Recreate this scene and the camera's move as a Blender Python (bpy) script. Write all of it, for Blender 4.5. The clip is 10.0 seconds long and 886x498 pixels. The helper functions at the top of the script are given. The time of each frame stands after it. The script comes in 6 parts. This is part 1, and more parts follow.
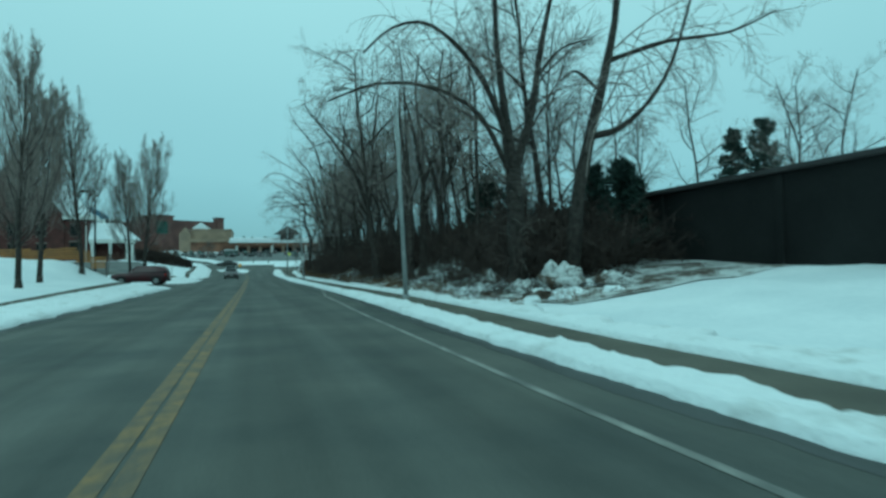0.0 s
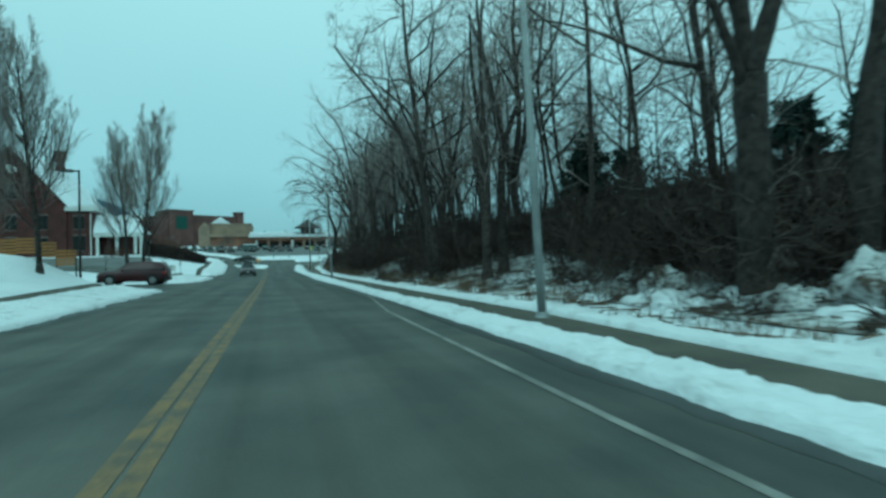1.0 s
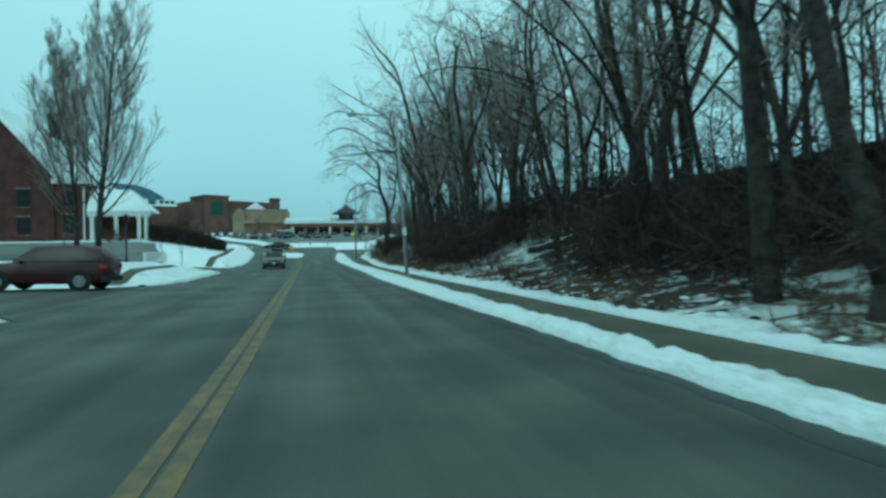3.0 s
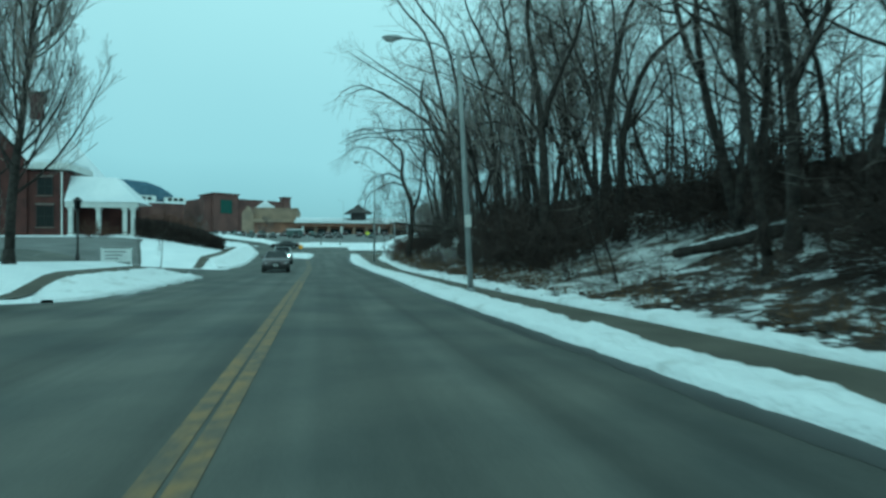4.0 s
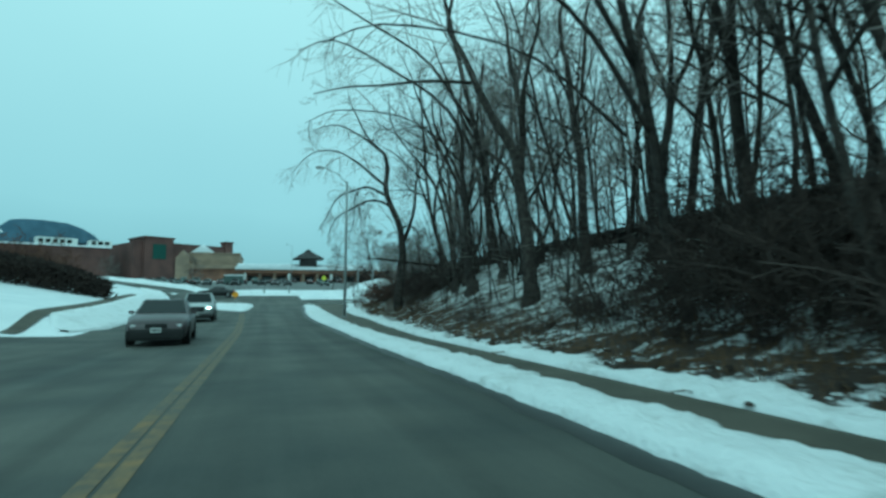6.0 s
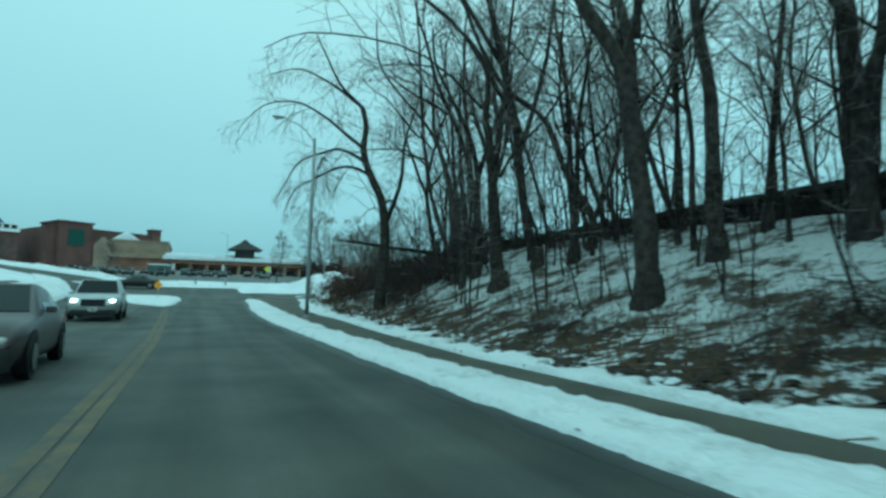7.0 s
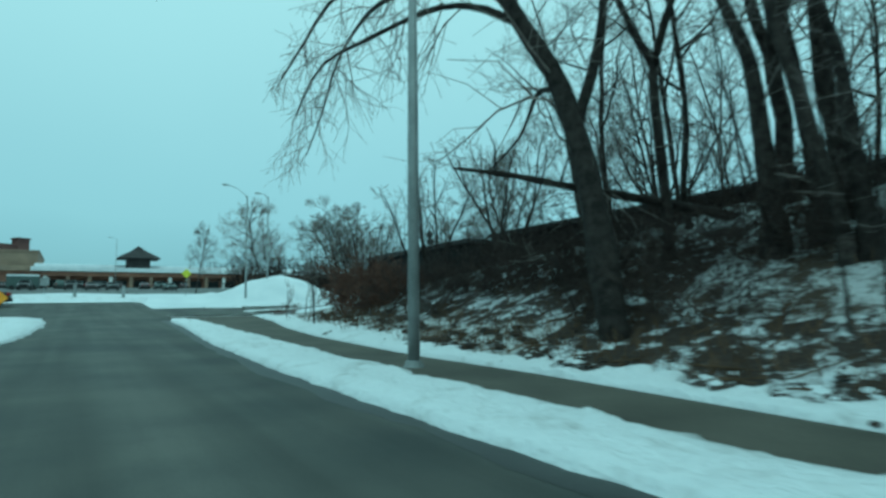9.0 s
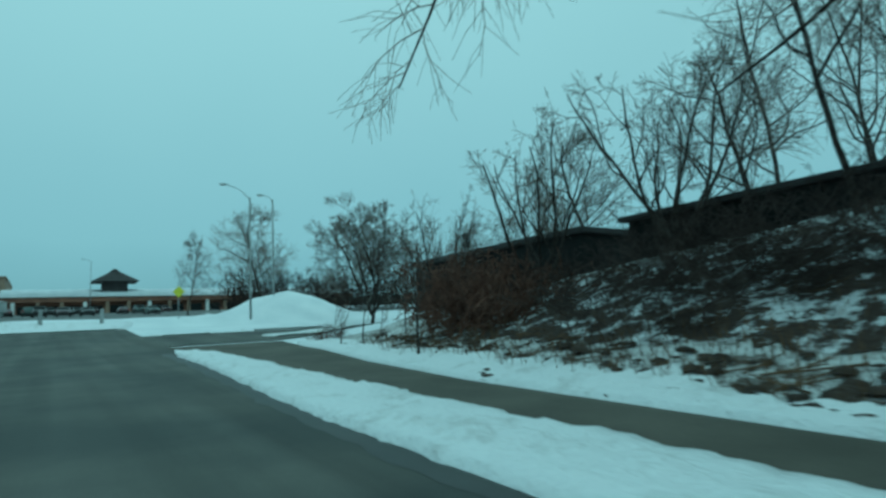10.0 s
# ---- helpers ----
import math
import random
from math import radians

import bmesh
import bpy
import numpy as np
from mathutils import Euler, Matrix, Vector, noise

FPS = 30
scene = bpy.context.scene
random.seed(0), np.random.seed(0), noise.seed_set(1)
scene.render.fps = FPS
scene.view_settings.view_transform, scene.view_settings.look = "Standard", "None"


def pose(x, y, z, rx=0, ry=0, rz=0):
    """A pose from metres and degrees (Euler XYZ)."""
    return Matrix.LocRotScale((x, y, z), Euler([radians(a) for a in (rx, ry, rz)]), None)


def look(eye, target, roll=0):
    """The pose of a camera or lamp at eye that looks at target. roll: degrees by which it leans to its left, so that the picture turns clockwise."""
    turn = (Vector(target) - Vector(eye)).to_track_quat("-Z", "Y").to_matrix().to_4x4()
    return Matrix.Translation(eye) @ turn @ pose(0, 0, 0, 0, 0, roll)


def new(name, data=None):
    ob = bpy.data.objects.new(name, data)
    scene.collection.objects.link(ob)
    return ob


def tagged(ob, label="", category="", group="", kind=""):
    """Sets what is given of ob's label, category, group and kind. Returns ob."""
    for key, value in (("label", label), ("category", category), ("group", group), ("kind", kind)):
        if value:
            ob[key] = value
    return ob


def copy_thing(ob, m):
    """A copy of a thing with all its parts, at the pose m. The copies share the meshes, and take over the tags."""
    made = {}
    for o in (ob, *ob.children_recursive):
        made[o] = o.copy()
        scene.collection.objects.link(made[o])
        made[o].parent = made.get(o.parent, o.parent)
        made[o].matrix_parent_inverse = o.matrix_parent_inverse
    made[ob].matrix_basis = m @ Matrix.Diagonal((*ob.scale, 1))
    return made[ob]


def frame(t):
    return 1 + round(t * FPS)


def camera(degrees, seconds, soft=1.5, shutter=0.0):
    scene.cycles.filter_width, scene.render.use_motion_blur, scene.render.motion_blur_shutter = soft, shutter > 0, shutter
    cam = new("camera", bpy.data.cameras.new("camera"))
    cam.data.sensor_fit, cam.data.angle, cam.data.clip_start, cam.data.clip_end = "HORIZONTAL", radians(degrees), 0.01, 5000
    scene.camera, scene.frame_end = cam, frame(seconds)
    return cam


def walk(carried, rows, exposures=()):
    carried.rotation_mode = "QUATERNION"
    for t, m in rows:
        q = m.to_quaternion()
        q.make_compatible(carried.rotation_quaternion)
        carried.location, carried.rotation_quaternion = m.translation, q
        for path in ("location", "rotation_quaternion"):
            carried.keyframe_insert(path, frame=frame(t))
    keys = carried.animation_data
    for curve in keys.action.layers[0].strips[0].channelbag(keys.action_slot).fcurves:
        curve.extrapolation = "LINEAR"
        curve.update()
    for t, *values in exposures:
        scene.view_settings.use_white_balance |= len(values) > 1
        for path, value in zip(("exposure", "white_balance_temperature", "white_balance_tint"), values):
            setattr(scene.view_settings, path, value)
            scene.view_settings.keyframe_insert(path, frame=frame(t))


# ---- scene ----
EXPOSURES = [(0.0, -0.2, 4570, -42), (2.0, 0.0, 4570, -42), (4.5, 0.0, 4570, -42), (6.5, -0.05, 4545, -42), (9.0, -0.15, 4525, -42), (10.0, -0.45, 4430, -43)]
cam = camera(76.8, 10.0, soft=2.8, shutter=0.25)
ROWS = [
    (0.0, 0.00, 0.00, 1.35, 91.66, 1.20, -18.88),
    (0.5, 0.12, 5.54, 1.35, 92.98, -0.54, -18.52),
    (1.0, 0.21, 10.94, 1.41, 91.10, 1.51, -16.97),
    (1.5, 0.27, 16.35, 1.33, 93.92, 1.44, -13.33),
    (2.0, 0.36, 21.82, 1.41, 92.38, -0.62, -14.56),
    (3.5, 0.31, 37.59, 1.42, 89.90, 1.79, -13.06),
    (4.0, 0.28, 42.78, 1.35, 90.36, 0.27, -12.43),
    (4.5, 0.38, 48.06, 1.39, 93.93, 0.90, -11.38),
    (5.0, 0.35, 53.05, 1.29, 94.26, 0.05, -15.41),
    (6.5, 0.60, 67.68, 1.39, 95.84, 0.06, -19.31),
    (7.0, 0.43, 72.58, 1.33, 95.24, -0.87, -23.93),
    (7.5, 0.38, 77.75, 1.32, 94.92, 0.52, -26.42),
    (8.0, 0.48, 83.21, 1.40, 94.65, -0.82, -31.05),
    (8.5, 0.49, 88.61, 1.42, 95.96, 0.47, -29.96),
    (9.0, 0.48, 93.74, 1.43, 96.05, 1.05, -33.30),
    (9.5, 0.62, 98.63, 1.57, 96.81, 3.76, -31.73),
    (10.0, 0.88, 103.45, 1.65, 97.51, 3.03, -35.05),
]
walk(cam, [(t, pose(x, y, z, rx, ry, rz)) for t, x, y, z, rx, ry, rz in ROWS],
     exposures=EXPOSURES)

# ---- world and light ----
world = bpy.data.worlds.new("overcast_sky")
scene.world = world
world.use_nodes = True
wn, wl = world.node_tree.nodes, world.node_tree.links
wn.clear()
w_out = wn.new("ShaderNodeOutputWorld")
w_bg = wn.new("ShaderNodeBackground")
w_sky = wn.new("ShaderNodeTexSky")
w_sky.sky_type, w_sky.sun_disc = "NISHITA", False
w_sky.sun_elevation, w_sky.sun_rotation = radians(24), radians(200)
w_co = wn.new("ShaderNodeTexCoord")
w_sep = wn.new("ShaderNodeSeparateXYZ")
w_ramp = wn.new("ShaderNodeValToRGB")
w_noise = wn.new("ShaderNodeTexNoise")
w_noise.inputs["Scale"].default_value, w_noise.inputs["Detail"].default_value = 1.6, 4
w_mix = wn.new("ShaderNodeMixRGB")
w_mix.inputs["Fac"].default_value = 0.9
w_scale = wn.new("ShaderNodeMixRGB")
w_scale.blend_type = "MULTIPLY"
w_scale.inputs["Fac"].default_value = 1.0
w_scale.inputs["Color2"].default_value = (0.11, 0.11, 0.11, 1)
cloud = w_ramp.color_ramp
cloud.elements[0].position, cloud.elements[0].color = 0.0, (0.30, 0.365, 0.43, 1)
cloud.elements[1].position, cloud.elements[1].color = 0.6, (0.86, 0.88, 0.88, 1)
step = cloud.elements.new(0.16)
step.color = (0.565, 0.62, 0.655, 1)
w_add = wn.new("ShaderNodeMath")
w_add.operation = "MULTIPLY_ADD"
w_add.inputs[1].default_value = 0.16
wl.new(w_co.outputs["Generated"], w_sep.inputs[0])
wl.new(w_co.outputs["Generated"], w_noise.inputs["Vector"])
w_sub = wn.new("ShaderNodeMath")
w_sub.operation = "SUBTRACT"
w_sub.inputs[1].default_value = 0.5
wl.new(w_noise.outputs["Fac"], w_sub.inputs[0])
wl.new(w_sub.outputs[0], w_add.inputs[0])
wl.new(w_sep.outputs["Z"], w_add.inputs[2])
wl.new(w_add.outputs[0], w_ramp.inputs["Fac"])
wl.new(w_sky.outputs["Color"], w_scale.inputs["Color1"])
wl.new(w_scale.outputs[0], w_mix.inputs["Color1"])
wl.new(w_ramp.outputs["Color"], w_mix.inputs["Color2"])
wl.new(w_mix.outputs[0], w_bg.inputs["Color"])
w_bg.inputs["Strength"].default_value = 1.0
wl.new(w_bg.outputs[0], w_out.inputs["Surface"])

sun_data = bpy.data.lights.new("sun", "SUN")
sun_data.energy, sun_data.angle, sun_data.color = 0.5, radians(40), (1.0, 0.97, 0.93)
sun = new("sun", sun_data)
sun.matrix_world = look((0, 0, 60), (20, 50, 0))


# ---- materials ----
def material(name, color, rough=0.8, color2=None, scale=2.0, fine=30.0, bump=0.3, depth=0.02, metal=0.0, island=0.0, spec=0.3,
             low=0.35, high=0.65, streak=0.0, ragged=0.5):
    """A surface of two colours mixed by coarse noise, with fine grain and relief, at real-world size."""
    mat = bpy.data.materials.new(name)
    mat.use_nodes = True
    nt = mat.node_tree
    bsdf = nt.nodes["Principled BSDF"]
    bsdf.inputs["Roughness"].default_value = rough
    bsdf.inputs["Metallic"].default_value = metal
    bsdf.inputs["Specular IOR Level"].default_value = spec
    co = nt.nodes.new("ShaderNodeTexCoord")
    geo = nt.nodes.new("ShaderNodeNewGeometry")
    pos = geo.outputs["Position"]
    n1, n2 = nt.nodes.new("ShaderNodeTexNoise"), nt.nodes.new("ShaderNodeTexNoise")
    n1.inputs["Scale"].default_value, n1.inputs["Detail"].default_value, n1.inputs["Roughness"].default_value = scale, 8, ragged
    n2.inputs["Scale"].default_value, n2.inputs["Detail"].default_value = fine, 3
    for n in (n1, n2):
        nt.links.new(pos, n.inputs["Vector"])
    ramp = nt.nodes.new("ShaderNodeValToRGB")
    c2 = color2 or tuple(c * 0.7 for c in color)
    ramp.color_ramp.elements[0].position, ramp.color_ramp.elements[0].color = low, (*c2, 1)
    ramp.color_ramp.elements[1].position, ramp.color_ramp.elements[1].color = high, (*color, 1)
    nt.links.new(n1.outputs["Fac"], ramp.inputs["Fac"])
    grain = nt.nodes.new("ShaderNodeMixRGB")
    grain.blend_type = "OVERLAY"
    grain.inputs["Fac"].default_value = 0.35
    nt.links.new(ramp.outputs["Color"], grain.inputs["Color1"])
    nt.links.new(n2.outputs["Fac"], grain.inputs["Color2"])
    last = grain.outputs["Color"]
    if streak:
        mp, n3, mx = nt.nodes.new("ShaderNodeMapping"), nt.nodes.new("ShaderNodeTexNoise"), nt.nodes.new("ShaderNodeMixRGB")
        mp.inputs["Scale"].default_value = (1.3, 0.03, 1.0)
        n3.inputs["Scale"].default_value, n3.inputs["Detail"].default_value = 1.0, 3
        mx.blend_type = "OVERLAY"
        mx.inputs["Fac"].default_value = streak
        nt.links.new(pos, mp.inputs["Vector"])
        nt.links.new(mp.outputs["Vector"], n3.inputs["Vector"])
        nt.links.new(last, mx.inputs["Color1"])
        nt.links.new(n3.outputs["Fac"], mx.inputs["Color2"])
        last = mx.outputs["Color"]
    if island:
        info = nt.nodes.new("ShaderNodeObjectInfo")
        hsv = nt.nodes.new("ShaderNodeHueSaturation")
        mul = nt.nodes.new("ShaderNodeMath")
        mul.operation = "MULTIPLY_ADD"
        mul.inputs[1].default_value, mul.inputs[2].default_value = island, 1 - island / 2
        nt.links.new(info.outputs["Random"], mul.inputs[0])
        nt.links.new(mul.outputs[0], hsv.inputs["Value"])
        nt.links.new(last, hsv.inputs["Color"])
        last = hsv.outputs["Color"]
    nt.links.new(last, bsdf.inputs["Base Color"])
    if bump:
        bp = nt.nodes.new("ShaderNodeBump")
        bp.inputs["Strength"].default_value, bp.inputs["Distance"].default_value = bump, depth
        nt.links.new(n2.outputs["Fac"], bp.inputs["Height"])
        nt.links.new(bp.outputs["Normal"], bsdf.inputs["Normal"])
    return mat


def emitter(name, color, strength):
    mat = bpy.data.materials.new(name)
    mat.use_nodes = True
    b = mat.node_tree.nodes["Principled BSDF"]
    b.inputs["Base Color"].default_value = (*color, 1)
    b.inputs["Emission Color"].default_value = (*color, 1)
    b.inputs["Emission Strength"].default_value = strength
    return mat


SNOW = material("snow", (0.82, 0.83, 0.85), 0.7, (0.70, 0.72, 0.75), 0.35, 9.0, 0.5, 0.05)
DIRTY_SNOW = material("roadside_snow", (0.80, 0.81, 0.83), 0.75, (0.50, 0.50, 0.49), 1.3, 12.0, 0.9, 0.06, low=0.27, high=0.47, ragged=0.7)
ASPHALT = material("salted_asphalt", (0.108, 0.105, 0.092), 0.8, (0.062, 0.064, 0.060), 0.45, 60.0, 0.4, 0.006, streak=0.75, spec=0.32)
LOT_ASPHALT = material("lot_asphalt", (0.17, 0.17, 0.165), 0.85, (0.11, 0.11, 0.108), 0.5, 40.0, 0.3, 0.006)
WALK = material("wet_concrete", (0.115, 0.104, 0.084), 0.8, (0.075, 0.068, 0.055), 0.7, 35.0, 0.4, 0.01)
YELLOW = material("worn_yellow_paint", (0.225, 0.152, 0.07), 0.75, (0.115, 0.098, 0.075), 3.2, 25.0, 0.2, 0.003, low=0.40, high=0.62, ragged=0.7)
WHITE_LINE = material("worn_white_paint", (0.30, 0.29, 0.265), 0.75, (0.13, 0.128, 0.12), 1.5, 25.0, 0.2, 0.003)
CURB_WET = material("wet_kerb_concrete", (0.085, 0.082, 0.075), 0.6, (0.05, 0.048, 0.045), 1.5, 40.0, 0.4, 0.01)
BARK = material("bark", (0.066, 0.055, 0.048), 0.95, (0.022, 0.019, 0.017), 5.0, 26.0, 1.0, 0.05, island=0.5)
TWIG = material("twig_bark", (0.26, 0.225, 0.205), 0.95, (0.14, 0.118, 0.108), 2.0, 20.0, 0.0, island=0.4)
PALE_TWIG = material("pale_twig_bark", (0.21, 0.178, 0.16), 0.95, (0.13, 0.11, 0.10), 2.0, 20.0, 0.0, island=0.4)
BRUSH = material("brush_stems", (0.062, 0.046, 0.039), 0.95, (0.032, 0.025, 0.022), 1.5, 20.0, 0.0, island=0.5)
RUST_BRUSH = material("rusty_brush_stems", (0.125, 0.066, 0.046), 0.95, (0.07, 0.042, 0.032), 1.5, 20.0, 0.0, island=0.4)
LITTER = material("leaf_litter_and_snow", (0.70, 0.71, 0.73), 0.9, (0.044, 0.032, 0.025), 1.3, 8.0, 0.9, 0.09, low=0.52, high=0.575, ragged=0.78)
LITTER_DARK = material("dark_dirt", (0.06, 0.045, 0.035), 0.95, (0.03, 0.024, 0.02), 2.0, 20.0, 0.5, 0.02)
# thin snow whose grey also holds the shade of the trees above
FLOOR = material("shade_greyed_snowy_floor", (0.60, 0.60, 0.60), 0.9, (0.07, 0.052, 0.038), 0.55, 8.0, 0.9, 0.09, low=0.45, high=0.53, ragged=0.82)
DRY_GRASS = material("dry_grass", (0.16, 0.105, 0.06), 0.95, (0.07, 0.048, 0.03), 1.5, 20.0, 0.0, island=0.3)
NEEDLES = material("pine_needles", (0.034, 0.05, 0.04), 0.9, (0.018, 0.027, 0.023), 2.5, 20.0, 0.0)
STEEL = material("galvanised_steel", (0.36, 0.37, 0.37), 0.55, (0.25, 0.26, 0.26), 1.5, 30.0, 0.1, 0.003, metal=0.3)
DARK_STEEL = material("dark_painted_steel", (0.03, 0.028, 0.027), 0.55, (0.02, 0.019, 0.018), 2.0, 30.0, 0.1, 0.003)
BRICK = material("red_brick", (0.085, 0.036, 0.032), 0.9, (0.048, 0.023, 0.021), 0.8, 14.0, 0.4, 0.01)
# brick of the distant buildings, with the dull tone of haze in its colour
FAR_BRICK = material("hazed_brick", (0.118, 0.064, 0.056), 0.9, (0.08, 0.046, 0.042), 0.15, 3.0, 0.2, 0.02)
TAN = material("tan_stucco", (0.30, 0.225, 0.16), 0.9, (0.20, 0.152, 0.115), 0.2, 5.0, 0.2, 0.01)
AWNING = material("brown_storefront", (0.24, 0.13, 0.085), 0.85, (0.13, 0.075, 0.055), 0.25, 3.0, 0.2, 0.01)
WHITE = material("white_trim_paint", (0.72, 0.72, 0.70), 0.6, (0.60, 0.60, 0.58), 1.0, 12.0, 0.1, 0.004)
STONE = material("grey_sandstone", (0.22, 0.19, 0.17), 0.85, (0.15, 0.13, 0.12), 1.5, 14.0, 0.3, 0.006)
YELLOW_FADED = material("faded_yellow_paint", (0.19, 0.142, 0.072), 0.75, (0.108, 0.099, 0.083), 2.6, 25.0, 0.2, 0.003, low=0.42, high=0.66, ragged=0.75)
SHINGLE = material("dark_shingles", (0.06, 0.055, 0.055), 0.9, (0.04, 0.037, 0.037), 0.8, 10.0, 0.4, 0.02)
BLUE_ROOF = material("blue_grey_metal_roof", (0.10, 0.15, 0.21), 0.55, (0.075, 0.115, 0.165), 0.3, 6.0, 0.1, 0.01)
DARK_WALL = material("dark_metal_siding", (0.014, 0.014, 0.0135), 0.9, (0.008, 0.008, 0.008), 0.5, 6.0, 0.3, 0.01)
GREEN = material("dark_green_paint", (0.022, 0.065, 0.05), 0.6, (0.018, 0.05, 0.04), 1.0, 12.0, 0.1, 0.004)
SNOW_FENCE = material("faded_orange_plastic", (0.34, 0.17, 0.05), 0.7, (0.22, 0.12, 0.045), 2.0, 20.0, 0.0)
# wet asphalt, its dark tone also standing for shade below the kerb
WET_SHADE_EDGE = material("wet_shaded_asphalt", (0.05, 0.05, 0.048), 0.5, (0.035, 0.035, 0.034), 0.8, 40.0, 0.3, 0.005)
ORANGE = material("orange_yellow_sheeting", (0.75, 0.36, 0.03), 0.5, (0.6, 0.28, 0.02), 2.0, 20.0, 0.0)
LIME = material("yellow_green_sheeting", (0.62, 0.62, 0.05), 0.5, (0.5, 0.5, 0.04), 2.0, 20.0, 0.0)
MAROON_SIGN = material("dark_red_sign", (0.07, 0.022, 0.022), 0.5, (0.05, 0.017, 0.017), 0.8, 12.0, 0.0)
GLASS = material("dark_window_glass", (0.008, 0.011, 0.012), 0.06, (0.006, 0.008, 0.009), 0.6, 5.0, 0.0, spec=0.22)
RUBBER = material("tyre_rubber", (0.02, 0.02, 0.02), 0.85, (0.03, 0.029, 0.028), 6.0, 30.0, 0.3, 0.004)
RIM = material("alloy_rim", (0.35, 0.35, 0.36), 0.4, (0.22, 0.22, 0.22), 6.0, 30.0, 0.0, metal=0.7)
MAROON = material("maroon_car_paint", (0.050, 0.009, 0.014), 0.32, (0.035, 0.010, 0.013), 1.0, 14.0, 0.0, spec=0.5)
BROWN_SILVER = material("salt_dusted_silver_paint", (0.085, 0.062, 0.068), 0.32, (0.055, 0.042, 0.045), 1.0, 14.0, 0.0, spec=0.5)
SILVER = material("silver_car_paint", (0.50, 0.51, 0.51), 0.35, (0.40, 0.40, 0.40), 1.0, 14.0, 0.0, metal=0.3)
BLACK_PAINT = material("black_car_paint", (0.015, 0.015, 0.017), 0.3, (0.022, 0.021, 0.021), 1.0, 14.0, 0.0, spec=0.5)
GREY_PAINT = material("grey_green_car_paint", (0.10, 0.13, 0.12), 0.4, (0.08, 0.10, 0.095), 1.0, 14.0, 0.0)
PLASTIC = material("black_plastic", (0.018, 0.018, 0.018), 0.6, (0.026, 0.025, 0.025), 4.0, 30.0, 0.1, 0.003)
HEADLIGHT = emitter("lit_headlight", (1.0, 0.97, 0.9), 14.0)
LENS = material("clear_lamp_lens", (0.5, 0.5, 0.5), 0.15, (0.35, 0.35, 0.35), 4.0, 30.0, 0.0, spec=0.6)
TAIL = material("red_lamp_lens", (0.30, 0.012, 0.012), 0.2, (0.22, 0.01, 0.01), 4.0, 30.0, 0.0, spec=0.6)
GREY_BAR = material("grey_lettering", (0.25, 0.25, 0.25), 0.7, (0.2, 0.2, 0.2), 4.0, 30.0, 0.0)


# ---- building blocks ----
def mesh_ob(name, verts, faces, mat, parent=None, label="", smooth=False):
    me = bpy.data.meshes.new(name)
    me.from_pydata([tuple(v) for v in verts], [], faces)
    me.update()
    me.materials.append(mat)
    if smooth:
        me.polygons.foreach_set("use_smooth", [True] * len(me.polygons))
    ob = new(name, me)
    if parent is not None:
        ob.parent = parent
    if label:
        ob["label"] = label
    return ob


def part(name, bm, mat, parent=None, label="", smooth=False):
    me = bpy.data.meshes.new(name)
    bm.to_mesh(me)
    bm.free()
    me.materials.append(mat)
    if smooth:
        me.polygons.foreach_set("use_smooth", [True] * len(me.polygons))
    ob = new(name, me)
    if parent is not None:
        ob.parent = parent
    if label:
        ob["label"] = label
    return ob


def box(bm, x0, x1, y0, y1, z0, z1, bevel=0.0):
    m = Matrix.Translation(((x0 + x1) / 2, (y0 + y1) / 2, (z0 + z1) / 2)) @ Matrix.Diagonal((x1 - x0, y1 - y0, z1 - z0, 1))
    made = bmesh.ops.create_cube(bm, size=1, matrix=m)
    if bevel:
        edges = list({e for v in made["verts"] for e in v.link_edges})
        bmesh.ops.bevel(bm, geom=edges, offset=bevel, segments=2, affect="EDGES", profile=0.7)
    return bm


def box_part(name, dims, mat, parent, bevel=0.0, label=""):
    return part(name, box(bmesh.new(), *dims, bevel), mat, parent, label)


class Tubes:
    """Collects tapered tubes along polylines into one mesh."""

    def __init__(self):
        self.v, self.f = [], []

    def add(self, pts, radii, sides):
        base = len(self.v)
        n = len(pts)
        for i, p in enumerate(pts):
            d = (pts[min(i + 1, n - 1)] - pts[max(i - 1, 0)])
            d = d / (math.sqrt(d[0] * d[0] + d[1] * d[1] + d[2] * d[2]) + 1e-9)
            ux, uy, uz = (0.0, -d[2], d[1]) if abs(d[0]) < 0.7 else (d[2], 0.0, -d[0])
            k = 1 / math.sqrt(ux * ux + uy * uy + uz * uz)
            ux, uy, uz = ux * k, uy * k, uz * k
            wx, wy, wz = d[1] * uz - d[2] * uy, d[2] * ux - d[0] * uz, d[0] * uy - d[1] * ux
            r = radii[i]
            knob = 0.09 if sides >= 7 else 0.0
            for s in range(sides):
                a = 2 * math.pi * s / sides
                k = 1 + knob * (math.sin(3.1 * s + 2.3 * i + base) + 0.7 * math.sin(1.7 * s * s + 4.1 * i))
                c, q = r * k * math.cos(a), r * k * math.sin(a)
                self.v.append((p[0] + ux * c + wx * q, p[1] + uy * c + wy * q, p[2] + uz * c + wz * q))
        for i in range(n - 1):
            for s in range(sides):
                a, b = base + i * sides + s, base + i * sides + (s + 1) % sides
                self.f.append((a, b, b + sides, a + sides))
        if sides > 5:
            self.f.append(tuple(base + s for s in range(sides))[::-1])
            self.f.append(tuple(base + (n - 1) * sides + s for s in range(sides)))


def arr(*p):
    return np.array(p, float)


def unit(v):
    return v / (np.linalg.norm(v) + 1e-9)


# ---- the lie of the land ----
def lerp_table(v, xs, ys):
    return float(np.interp(v, xs, ys))


